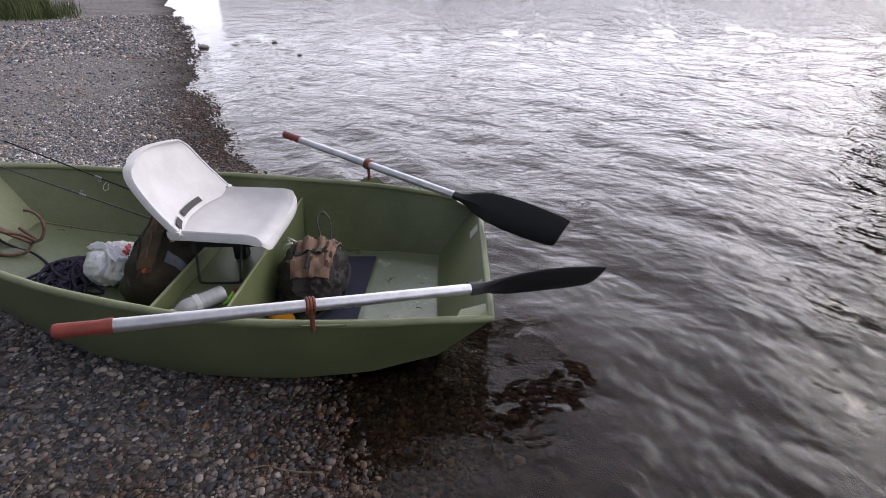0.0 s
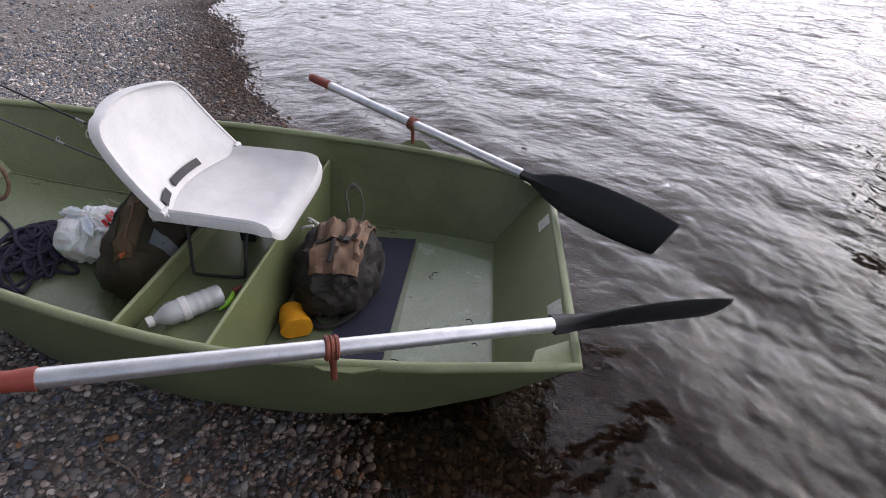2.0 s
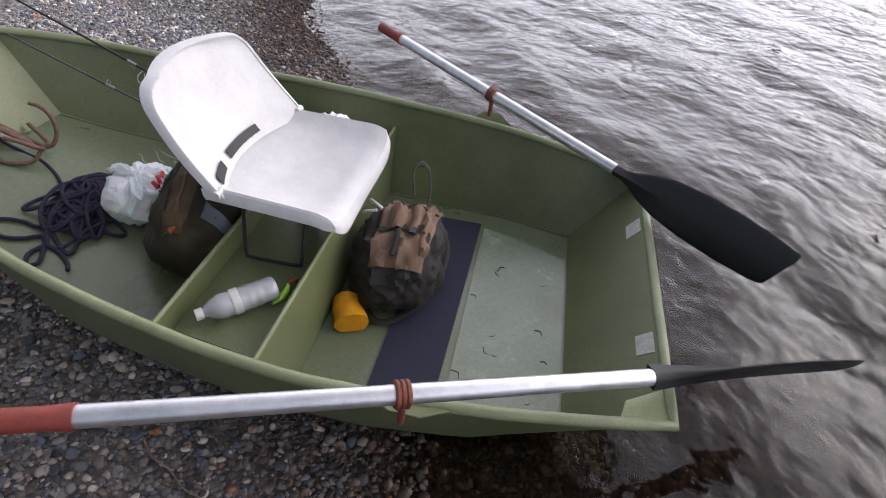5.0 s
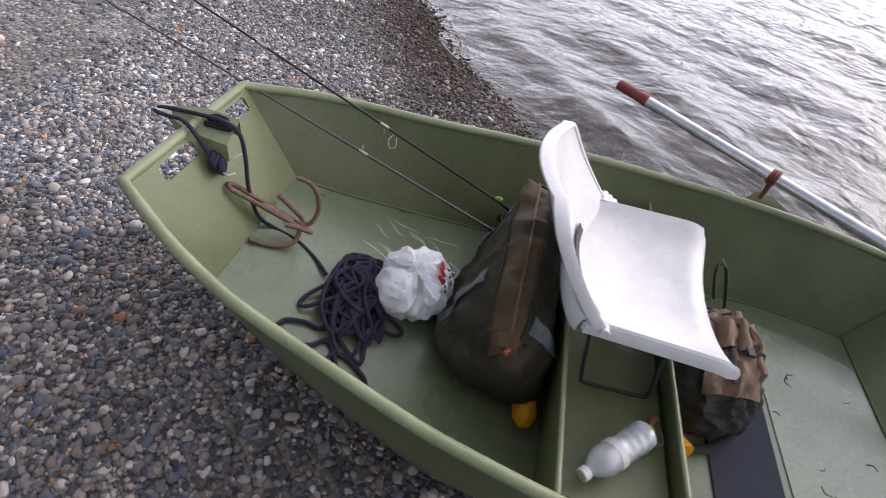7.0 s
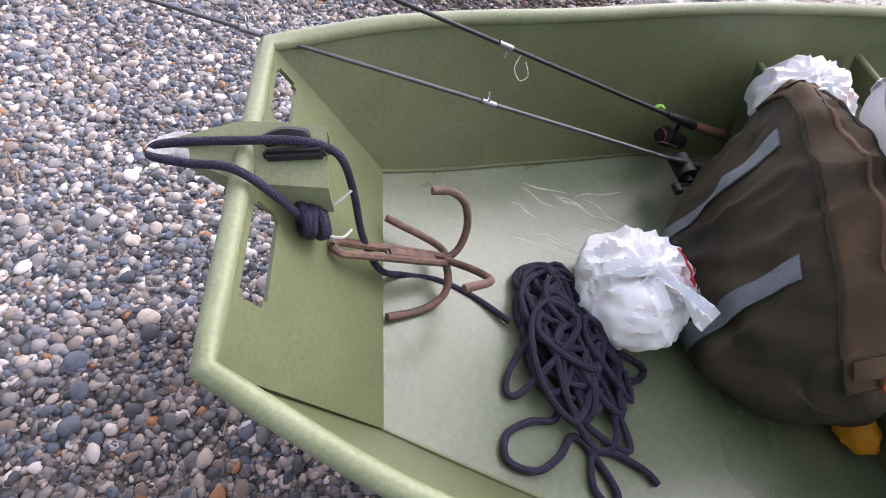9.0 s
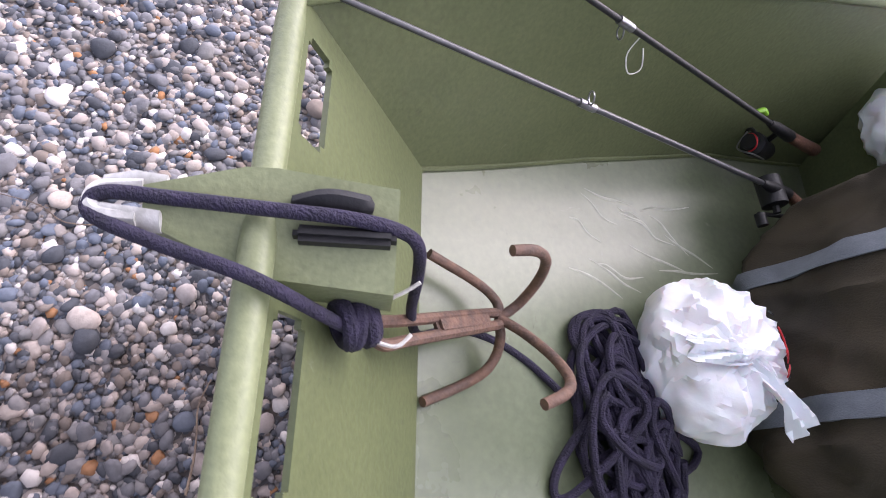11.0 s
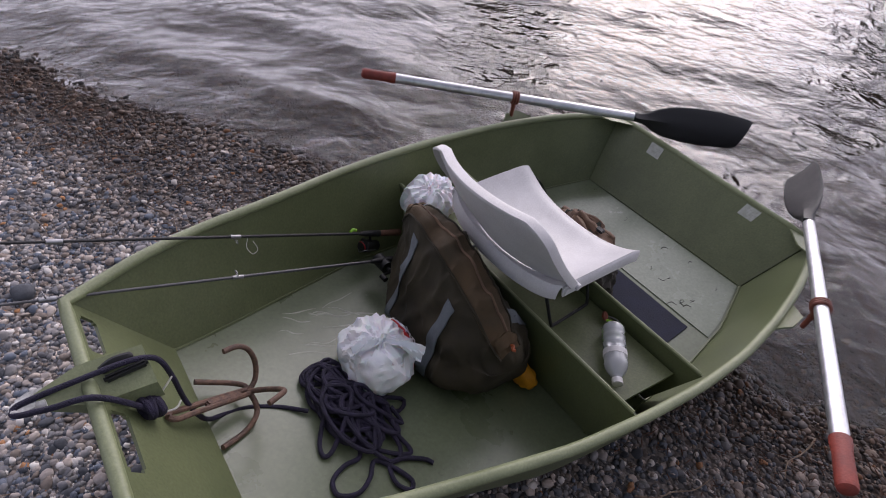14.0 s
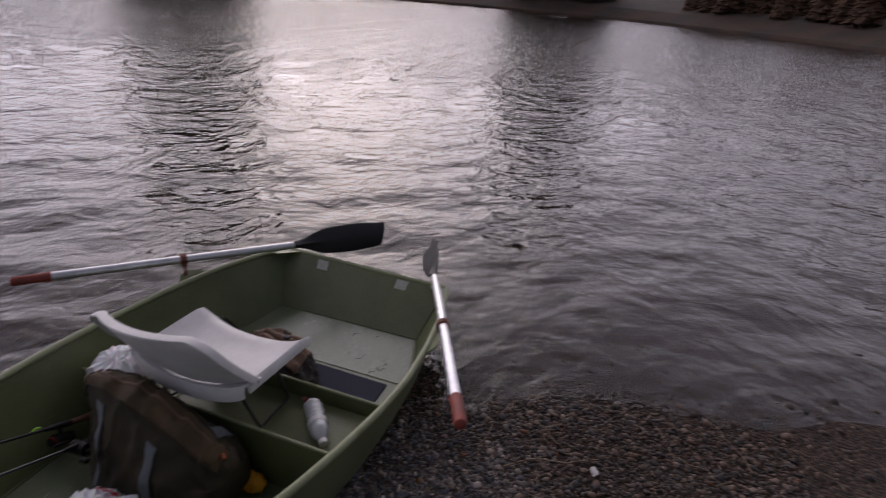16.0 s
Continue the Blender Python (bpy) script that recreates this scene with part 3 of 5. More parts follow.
for s in (-1, 1):
    bm = bmesh.new()
    c0 = rim(1, s)
    pts = [c0 + Vector((-0.005, -s * 0.004, 0.004)), rim(0.945, s) + Vector((0, -s * 0.004, 0.004)), rim(0.945, s) + Vector((0.015, -s * 0.055, 0.002)), c0 + Vector((-0.008, -s * 0.085, 0.004))]
    top = [bm.verts.new(q) for q in pts]
    low = [bm.verts.new(q - Vector((0, 0, 0.005))) for q in pts]
    bm.faces.new(top), bm.faces.new(low[::-1])
    for i in range(4):
        bm.faces.new((low[i], low[(i + 1) % 4], top[(i + 1) % 4], top[i]))
    part("corner_plate", bm, RAIL, boat, "pale green corner gusset")

# pale worn paint on the aft floor, and scratches in the bow
def worn(u, v):
    x = 0.575 + 0.285 * u
    h = lerp_table(x, CHI_HALF)
    return Vector((x, CY - h + 0.012 + (2 * h - 0.10 - 0.05 * u) * v, floor_z(x) + 0.0035))


part("worn_panel", sheet(worn, span(0, 1, 7), span(0, 1, 13), 0.003), PALE, boat, "pale grey-green worn aft floor")
cr = random.Random(31)
for k in range(14):
    x, y, a = cr.uniform(-0.64, -0.40), cr.uniform(0.18, 0.36), cr.uniform(-0.7, 0.3)
    L = cr.uniform(0.05, 0.13)
    pts = [(x + L * t * math.cos(a) + cr.gauss(0, 0.003), y + L * t * math.sin(a) + cr.gauss(0, 0.004), 0) for t in (0, 0.3, 0.6, 1)]
    bm = tube(bmesh.new(), [Vector((q.x, q.y, floor_z(q.x) + 0.0003)) for q in curve_points(pts, 4)], [0.0005 + 0.0020 * math.sin(math.pi * i / 12) for i in range(13)], 6, flat=0.15, up=(0, 0, 1))
    part("scratch", bm, SCRAPED, boat, "bright bare metal scratch")

# thwart boards and the shelf between them
def cross_board(x, z, lean=0.0):
    def f(u, v):
        zz = floor_z(x) + 0.004 + (z - floor_z(x) - 0.004) * v
        xx = x + lean * (v - 1)
        a, b = hull_y(xx, zz, -1) + 0.008, hull_y(xx, zz, 1) - 0.008
        return Vector((xx, a + (b - a) * u, zz))
    return sheet(f, span(0, 1, 9), span(0, 1, 5), 0.006)


part("thwart_board", cross_board(-0.045, 0.447), GREEN, boat)
part("thwart_board", cross_board(0.20, 0.437), GREEN, boat)


def shelf_fn(u, v):
    x = -0.043 + 0.226 * u
    a = -0.395 - 0.03 * u
    b = hull_y(x, 0.385, 1) - 0.01
    return Vector((x, a + (b - a) * v, 0.385))


part("thwart_shelf", sheet(shelf_fn, span(0, 1, 3), span(0, 1, 9), 0.012), GREEN, boat)
for x in (-0.045, 0.20):
    bm = tube(bmesh.new(), [(x - 0.003, hull_y(x, 0.44, -1) + 0.015, 0.441 + (0.006 if x < 0 else -0.004)), (x - 0.003, hull_y(x, 0.44, 1) - 0.015, 0.441 + (0.006 if x < 0 else -0.004))], 0.0055, 8)
    part("board_edge", bm, RAIL, boat, "folded edge worn pale")

# bow bracket: a channel on the bow rail that carries the anchor roller
bx0, bx1 = -1.078, -0.912


def channel(u, v):
    x = bx0 + (bx1 - bx0) * u
    w = 0.011 + 0.0235 * min(1, u / 0.42)
    prof = [(-w, -0.045 * min(1, 0.3 + u)), (-w, 0.0), (w, 0.0), (w, -0.045 * min(1, 0.3 + u))]
    k = min(2, int(v * 3))
    f = v * 3 - k
    y, z = (prof[k][i] + (prof[k + 1][i] - prof[k][i]) * f for i in (0, 1))
    return Vector((x, 0.084 + y - 0.06 * (x + 0.98), 0.722 + z + 0.45 * y - 0.10 * (x + 1.0)))


# the paler rail colour paints in the sky's brightness on the bracket's top
part("bow_bracket", sheet(channel, span(0, 1, 9), [0, 0.3333, 0.334, 0.6666, 0.667, 1], 0.003), RAIL, boat, "green aluminium channel over the bow rail", angle=30)
bm = bmesh.new()
for s in (-1, 1):
    tube(bm, [(-1.066, 0.092 + s * 0.013, 0.726), (-1.085, 0.093 + s * 0.013, 0.726), (-1.105, 0.094 + s * 0.010, 0.724)], [0.008, 0.009, 0.007], 8, flat=0.35)
tube(bm, curve_points([(-1.08, 0.105, 0.726), (-1.106, 0.102, 0.724), (-1.112, 0.093, 0.724), (-1.106, 0.084, 0.724), (-1.08, 0.081, 0.726)], 4), 0.006, 8)
part("anchor_roller", bm, WORN, boat, "bare metal fairlead worn white")
bm = bmesh.new()
box(bm, (0.070, 0.012, 0.016), Matrix.Translation((-0.948, 0.078, 0.722)), 0.004)
tube(bm, curve_points([(-0.985, 0.096, 0.724), (-0.96, 0.100, 0.732), (-0.93, 0.098, 0.728)], 5), [0.004] + [0.009] * 9 + [0.004], 8, flat=0.6)
part("rope_cleat", bm, BLACK, boat, "black cam cleat")
# oarlock sockets on the rails
for s, x, y in ((-1, 0.533, -0.551), (1, 0.531, 0.665)):
    bm = bmesh.new()
    gy = CY + s * gun_half(x)
    gz = rim((x + 1.006) / 2.061, s).z
    pts = [(x - 0.085, gy, gz), (x + 0.085, gy, gz), (x + 0.03, gy + s * 0.045, gz + 0.025), (x - 0.03, gy + s * 0.045, gz + 0.025)]
    low = [bm.verts.new(Vector(p) - Vector((0, 0, 0.008))) for p in pts]
    top = [bm.verts.new(p) for p in pts]
    bm.faces.new(top), bm.faces.new(low[::-1])
    for i in range(4):
        bm.faces.new((low[i], low[(i + 1) % 4], top[(i + 1) % 4], top[i]))
    bmesh.ops.bevel(bm, geom=bm.edges[:], offset=0.002, segments=1, affect="EDGES")
    part("oarlock_socket", bm, GREEN, boat, "green triangular socket plate")


# ---- oars ----
def oar(end, joint, tip_top, tip_low, lock):
    E, J, T, L = Vector(end), Vector(joint), Vector(tip_top), Vector(tip_low)
    a = (J - E).normalized()
    o = thing("oar", (E + J) / 2, "aluminium oar with a red grip and a black plastic blade", "oar", "oars")
    g = E + a * 0.118
    part("shaft", tube(bmesh.new(), [g - a * 0.004, g, J - a * 0.01, J + a * 0.01], [0.0165, 0.0175, 0.0175, 0.017], 20), ALU, o)
    part("grip", tube(bmesh.new(), [E, E + a * 0.004, E + a * 0.012, E + a * 0.09, E + a * 0.114, g + a * 0.006], [0.010, 0.0165, 0.0185, 0.0175, 0.020, 0.020], 20), GRIP, o, "red-brown rubber grip")
    w = (T - L)
    w = (w - a * w.dot(a)).normalized()
    n = a.cross(w).normalized()
    length = ((T + L) / 2 - J).dot(a)
    bm = bmesh.new()
    prof = [(0.0, 0.018, 0.016), (0.06, 0.0175, 0.015), (0.12, 0.026, 0.0125), (0.2, 0.045, 0.010), (0.32, 0.062, 0.008), (0.5, 0.071, 0.0065), (0.7, 0.072, 0.0055), (0.9, 0.066, 0.005), (0.985, 0.060, 0.0045), (1.0, 0.053, 0.0035)]
    rings = []
    for t, h, th in prof:
        c = J + a * (length * t) + n * (0.009 * t * t)
        rowv = []
        for k in range(24):
            q = 2 * math.pi * k / 24
            cw, sw = math.cos(q), math.sin(q)
            y = h * math.copysign(abs(cw) ** 0.7, cw)
            ridge = 0.010 * max(0, 1 - abs(y) / 0.012) * (1 - t)
            rowv.append(bm.verts.new(c + w * y + n * (th * sw + math.copysign(ridge, sw) * abs(sw) - 0.012 * (y / 0.07) ** 2 * t) + a * (0.020 * (y / 0.07) * (t > 0.9))))
        rings.append(rowv)
    for r0, r1 in zip(rings, rings[1:]):
        for k in range(24):
            bm.faces.new((r0[k], r0[(k + 1) % 24], r1[(k + 1) % 24], r1[k]))
    bm.faces.new(rings[0][::-1]), bm.faces.new(rings[-1])
    part("blade", bm, BLACK, o, "black ribbed plastic blade")
    C = Vector(lock)
    c = E + a * (C - E).dot(a)
    bm = bmesh.new()
    s1 = a.orthogonal().normalized()
    s2 = a.cross(s1)
    for off in (-0.009, 0.0, 0.009):
        tube(bm, [c + a * off + (s1 * math.cos(q) + s2 * math.sin(q)) * 0.0205 for q in (2 * math.pi * k / 20 for k in range(20))], 0.0052, 8, closed=True)
    collar = part("oar_collar", bm, LOCK, o, "rust-brown clamp ring")
    bm = tube(bmesh.new(), [c - Vector((0, 0, 0.02)), c - Vector((0, 0, 0.055)), c - Vector((0.002, 0, 0.085))], [0.009, 0.007, 0.007], 10)
    part("oarlock_pin", bm, LOCK, collar, "rusty pin")
    return o


oar((0.0, -0.797, 0.664), (0.986, -0.345, 0.494), (1.457, -0.169, 0.466), (1.433, -0.116, 0.362), (0.533, -0.551, 0.578))
oar((0.035, 0.968, 0.655), (0.941, 0.385, 0.527), (1.394, 0.135, 0.488), (1.357, 0.121, 0.394), (0.531, 0.665, 0.581))

# ---- folding seat ----
SY = 0.066
seat = thing("boat_seat", (0.1, SY, 0.385), "white moulded plastic folding boat seat clamped on the thwart", "seat")


def pan(u, v):
    x = -0.05 + 0.324 * v
    half = 0.226 - 0.010 * (1 - v)
    scoop = (1 - abs(u) ** 2.6) * (0.25 + 0.75 * math.sin(math.pi * min(1.0, v * 0.82)))
    z = 0.604 - 0.018 * v - 0.050 * scoop + 0.016 * abs(u) ** 8
    if v > 0.84:
        z -= 0.9 * (v - 0.84) ** 2 * (1 - 0.5 * abs(u) ** 4)
    x -= 0.016 * abs(u) ** 10 * max(0, v - 0.5) * 2
    x -= 0.020 * (1 - u * u) * max(0, v - 0.6) * 2.5
    x -= 0.034 * (1 - u * u) * (1 - v) ** 3
    return Vector((x, SY + u * half, z))


def pan_skirt(t, v):
    # round the edge of the pan, turned down
    k = t * 4
    if k < 1:
        p = pan(-1, k)
        d = Vector((0, -0.010, 0))
    elif k < 3:
        p = pan(-1 + (k - 1), 1)
        d = Vector((0.010, 0, 0))
    elif k < 4:
        p = pan(1, 4 - k)
        d = Vector((0, 0.010, 0))
    else:
        p = pan(1 - (k - 4), 0)
        d = Vector((-0.010, 0, 0))
    return p + d * min(1, v * 2) + Vector((0, 0, -(0.034 + 0.012 * (k > 4)) * v))


part("seat_pan", sheet(pan, span(-1, 1, 25), span(0, 1, 19), -0.007), SEAT, seat)
bm = bmesh.new()
ts = span(0, 1.5, 121)
prev = None
for t in ts:
    cur = [bm.verts.new(pan_skirt(t, v) + Vector((0, 0, 0.0)) ) for v in (0, 0.25, 0.5, 1.0)]
    inn = [bm.verts.new(pan_skirt(t, v).lerp(Vector((0.1, SY, 0.56)), 0.035)) for v in (1.0, 0.25)]
    cur += inn
    if prev:
        for k in range(5):
            bm.faces.new((prev[k], prev[k + 1], cur[k + 1], cur[k]))
    prev = cur
part("pan_skirt", bm, SEAT, seat)


def back_half(v):
    h = 0.226 - 0.030 * max(0.0, v) ** 1.6
    if v > 0.78:
        q = (v - 0.78) / 0.22
        h -= 0.052 * (1 - math.sqrt(max(0, 1 - q * q)))
    return h


def back(u, v):
    half = back_half(v)
    bow = 0.052 * u * u * (1 - 0.25 * v)
    return Vector((-0.055 - 0.135 * v + bow - 0.018 * (1 - u * u) * (1 - v) - 0.012 * math.sin(math.pi * v), SY + u * half, 0.606 + 0.225 * v + 0.006 * (1 - u * u) * v))


part("seat_back", sheet(back, span(-1, 1, 25), [-.06, 0, .1, .2, .3, .4, .5, .6, .7, .78, .85, .9, .94, .97, .99, 1.0], 0.006), SEAT, seat)
bm = bmesh.new()
vs = [0, .15, .3, .45, .6, .72, .8, .86, .91, .95, .98, 1.0]
edge = [back(-1, v) for v in vs] + [back(u, 1) for u in span(-0.8, 0.8, 9)] + [back(1, v) for v in vs[::-1]]
prev = None
mid = Vector((-0.12, SY, 0.70))
for p in edge:
    out = (p - mid)
    out.x = 0
    out.normalize()
    off = [(0.0, 0.004), (0.006, 0.006), (0.009, 0.0), (0.009, -0.022), (0.003, -0.024), (0.0, -0.002)]
    cur = [bm.verts.new(p + out * a + Vector((b, 0, 0))) for a, b in off]
    if prev:
        for k in range(6):
            bm.faces.new((prev[k], prev[(k + 1) % 6], cur[(k + 1) % 6], cur[k]))
    else:
        bm.faces.new(cur)
    prev = cur
bm.faces.new(prev[::-1])
part("back_flange", bm, SEAT, seat)
for s in (-1, 1):
    bm = bmesh.new()
    box(bm, (0.05, 0.012, 0.03), Matrix.Translation((-0.03, SY + s * 0.226, 0.606)), 0.005)
    tube(bm, [(-0.012, SY + s * 0.212, 0.612), (-0.012, SY + s * 0.240, 0.612)], 0.009, 12)
    part("hinge", bm, SEAT, seat)
for u0, u1 in ((-0.84, -0.54), (-0.34, 0.34)):
    def slot(u, v, u0=u0, u1=u1):
        return back(u0 + (u1 - u0) * u, 0.012 + 0.085 * v) + Vector((0.0075, 0, 0.002))
    part("drain_slot", sheet(slot, span(0, 1, 7), span(0, 1, 3), 0.002), BLACK, seat, "dark slot between pan and back")
for y in (-0.128, 0.24):
    bm = bmesh.new()
    tube(bm, curve_points([(-0.012, y + 0.05, 0.535), (-0.008, y + 0.03, 0.48), (0.0, y, 0.408), (0.012, y - 0.003, 0.396), (0.075, y - 0.003, 0.394), (0.14, y - 0.003, 0.396), (0.152, y, 0.408), (0.156, y + 0.03, 0.48), (0.160, y + 0.05, 0.525)], 5), 0.0048, 8)
    part("clamp_bail", bm, BLACK, seat, "black bent wire bracket")
bm = bmesh.new()
box(bm, (0.24, 0.05, 0.02), Matrix.Translation((0.085, SY + 0.05, 0.508)), 0.004)
box(bm, (0.24, 0.05, 0.02), Matrix.Translation((0.085, SY - 0.09, 0.508)), 0.004)
box(bm, (0.05, 0.05, 0.13), Matrix.Translation((0.08, SY + 0.02, 0.452)), 0.004)
part("seat_mount", bm, BLACK, seat, "black metal mount under the pan")

# ---- things in the boat ----
bm = sheet(lambda u, v: Vector((0.378 + 0.172 * u + 0.012 * v, -0.31 + 0.75 * v, floor_z(0.45) + 0.006)), span(0, 1, 5), span(0, 1, 13), 0.004)
single("foam_mat", bm, MAT, (0.46, 0.06, floor_z(0.45)), "narrow navy foam mat strip laid across the boat floor", "mat")

# grapnel anchor
anchor = thing("anchor", (-0.80, 0.08, 0.43), "rusty four-pronged grapnel anchor lying in the bow", "anchor")
crown, head = Vector((-0.772, 0.094, 0.458)), Vector((-0.925, 0.040, 0.588))
ax = (crown - head).normalized()
sd = ax.cross(Vector((0, 0, 1))).normalized()
bm = bmesh.new()
for k in (-1, 1):
    tube(bm, curve_points([head + sd * 0.001 * k, head + ax * 0.012 + sd * 0.011 * k, head + ax * 0.05 + sd * 0.010 * k, crown - ax * 0.02 + sd * 0.008 * k, crown + sd * 0.006 * k], 5), 0.0062, 8)
box(bm, (0.095, 0.020, 0.012), Matrix.Translation(head.lerp(crown, 0.66)) @ ax.to_track_quat("X", "Z").to_matrix().to_4x4(), 0.004)
part("shank", bm, RUST, anchor, "bent rusty bar shank")
tines = [[crown, (-0.748, 0.112, 0.462), (-0.734, 0.130, 0.495), (-0.738, 0.139, 0.54), (-0.758, 0.139, 0.570), (-0.788, 0.133, 0.582)],
         [crown, (-0.745, 0.075, 0.468), (-0.720, 0.045, 0.49), (-0.712, 0.018, 0.515), (-0.724, 0.0, 0.537), (-0.754, -0.014, 0.551)],
         [crown, (-0.768, 0.073, 0.447), (-0.772, 0.052, 0.436), (-0.788, 0.032, 0.436), (-0.82, 0.014, 0.440), (-0.864, -0.006, 0.466)],
         [crown, (-0.772, 0.112, 0.455), (-0.785, 0.130, 0.453), (-0.812, 0.144, 0.463), (-0.835, 0.152, 0.474), (-0.862, 0.160, 0.490)]]
for pts in tines:
    part("prong", tube(bmesh.new(), curve_points(pts, 6), 0.0062, 10), RUST, anchor)

# rope: from the anchor's knot round the roller, back over the cleat and down into the pile
rope = thing("anchor_rope", (-0.6, 0.0, 0.35), "dark navy braided rope piled on the boat floor", "rope")
line = [(x, y - 0.005, z - 0.012) for x, y, z in [(-0.935, 0.036, 0.640), (-0.962, 0.036, 0.705), (-1.004, 0.046, 0.752), (-1.06, 0.066, 0.744), (-1.102, 0.083, 0.738), (-1.113, 0.094, 0.736), (-1.102, 0.102, 0.740),
        (-1.06, 0.098, 0.746), (-1.0, 0.094, 0.748), (-0.95, 0.092, 0.747), (-0.915, 0.090, 0.738), (-0.896, 0.088, 0.715), (-0.890, 0.083, 0.66), (-0.888, 0.072, 0.58), (-0.872, 0.068, 0.50), (-0.835, 0.085, 0.452), (-0.78, 0.085, 0.428), (-0.72, 0.06, 0.405), (-0.67, 0.02, 0.395)]]
part("rope_line", tube(bmesh.new(), curve_points(line, 7), 0.0052, 10), ROPE, rope)
bm = bmesh.new()
for r0, tilt, off in ((0.016, 0.2, 0.0), (0.017, -0.5, 0.010), (0.016, 0.6, 0.018), (0.014, 0.0, 0.027)):
    c = Vector((-0.948, 0.034, 0.655)) + ax * off
    q1 = sd
    q2 = ax.cross(sd)
    tube(bm, [c + q1 * math.cos(a) * r0 + q2 * math.sin(a) * r0 + ax * math.sin(a + tilt) * 0.008 for a in (2 * math.pi * k / 18 for k in range(18))], 0.0068, 8, closed=True)
part("knot", bm, ROPE, rope, "thick knot on the anchor eye")
for pts in ([(-0.925, 0.052, 0.648), (-0.905, 0.058, 0.66), (-0.89, 0.066, 0.668)], [(-0.925, 0.026, 0.632), (-0.905, 0.022, 0.632), (-0.893, 0.032, 0.634)]):
    part("whipping", tube(bmesh.new(), curve_points(pts, 5), 0.0018, 6), CORD, rope, "frayed white cord end")
rr = random.Random(11)
pile = []
for i in range(30):
    cx, cy = rr.gauss(-0.575, 0.026), rr.gauss(-0.02, 0.050)
    ra, rb, turn = rr.uniform(0.018, 0.045), rr.uniform(0.05, 0.105), rr.gauss(0.15, 0.45)
    for k in range(6):
        a = (k + 0.6 * rr.random()) * math.pi / 3
        u, w = ra * math.cos(a), rb * math.sin(a)
        x = cx + u * math.cos(turn) - w * math.sin(turn)
        y = min(cy + u * math.sin(turn) + w * math.cos(turn), 0.125)
        mound = max(0.0, 1 - ((x + 0.575) / 0.12) ** 2 - ((y + 0.01) / 0.17) ** 2)
        pile.append((x, y, floor_z(x) + 0.008 + mound * (0.045 * i / 30 + 0.024 * rr.random())))
part("rope_coil", tube(bmesh.new(), curve_points(pile, 5), 0.0056, 8), ROPE, rope)
tail = [(-0.60, -0.09, 0), (-0.62, -0.14, 0), (-0.66, -0.145, 0), (-0.70, -0.165, 0), (-0.705, -0.20, 0), (-0.665, -0.215, 0), (-0.625, -0.195, 0), (-0.595, -0.165, 0), (-0.565, -0.20, 0), (-0.545, -0.245, 0), (-0.56, -0.262, 0), (-0.58, -0.235, 0), (-0.57, -0.19, 0), (-0.535, -0.19, 0), (-0.49, -0.215, 0), (-0.475, -0.235, 0)]
part("rope_tail", tube(bmesh.new(), [Vector((p.x, p.y, floor_z(p.x) + 0.008)) for p in curve_points(tail, 6)], 0.0056, 8), ROPE, rope)


# plastic carrier bags
def crumple(p, amp, seed, f=1.0):
    q = Vector((p.x, p.y, p.z)) * 13.5 * f + Vector((seed, seed * 2, -seed))
    w = Vector((noise.noise(q * 0.8), noise.noise(q * 0.8 + Vector((7, 0, 0))), 0)) * 0.7
    d1 = noise.voronoi(q + w)[0]
    d2 = noise.voronoi(q * 2.3 + w)[0]
    return amp * (-0.62 * min(0.50, d1[1] - d1[0]) - 0.18 * min(0.35, d2[1] - d2[0]) + 0.55 * noise.noise(q * 0.35) + 0.22)


def carrier_bag(c, radii, seed, ears, label):
    C = Vector(c)
    ob = thing("carrier_bag", (C.x, C.y, C.z - radii[2]), label, "plastic bag", "carrier bags")
    bm = bmesh.new()
    bmesh.ops.create_icosphere(bm, subdivisions=5, radius=1.0)
    top = Vector(ears[0][0])
    for v in bm.verts:
        d = v.co.normalized()
        p = Vector((d.x * radii[0], d.y * radii[1], d.z * radii[2]))
        if p.z < -radii[2] * 0.72:
            p.z = -radii[2] * 0.72 - (p.z + radii[2] * 0.72) * -0.15
        k = (top - (C + p)).length
        pull = max(0, 1 - k / 0.09)
        p = p.lerp(top - C, 0.35 * pull * pull)
        pleat = 0.0075 * (1 - 2 * abs(math.sin(4 * noise.noise(p * 12) + 7 * math.atan2((C + p - top).y, (C + p - top).x) + seed))) * max(0, 1 - k / 0.19) + 0.007 * (abs(noise.noise(p * 46 + Vector((seed, 0, 0)))) - 0.2)
        v.co = C + p + d * (crumple(p, 0.042, seed) + pleat)
    part("pouch", bm, BAG, ob, angle=24)
    for base, tip, w in [(e[0], e[1], e[2]) for e in ears]:
        B, T = Vector(base), Vector(tip)
        def ear(u, v, B=B, T=T, w=w):
            ctr = B.lerp(T, v) + Vector((0, 0, 0.012 * math.sin(3 * v)))
            sdir = (T - B).cross(Vector((0, 0, 1))).normalized()
            ww = w * (0.45 + 0.75 * v) * (1 - 0.5 * max(0, v - 0.8))
            return ctr + sdir * ww * u + Vector((0, 0, 0.010 * math.sin(u * 5 + v * 7)))
        part("handle_ear", sheet(ear, span(-1, 1, 9), span(0, 1, 9), 0.0022), BAG, ob, angle=24)
    return ob


bag = carrier_bag((-0.447, 0.078, 0.372), (0.096, 0.106, 0.080), 3.0,
                  [((-0.434, 0.058, 0.444), (-0.372, -0.032, 0.434), 0.017), ((-0.438, 0.058, 0.444), (-0.520, 0.068, 0.448), 0.017)], "knotted white plastic carrier bag with red and black print")


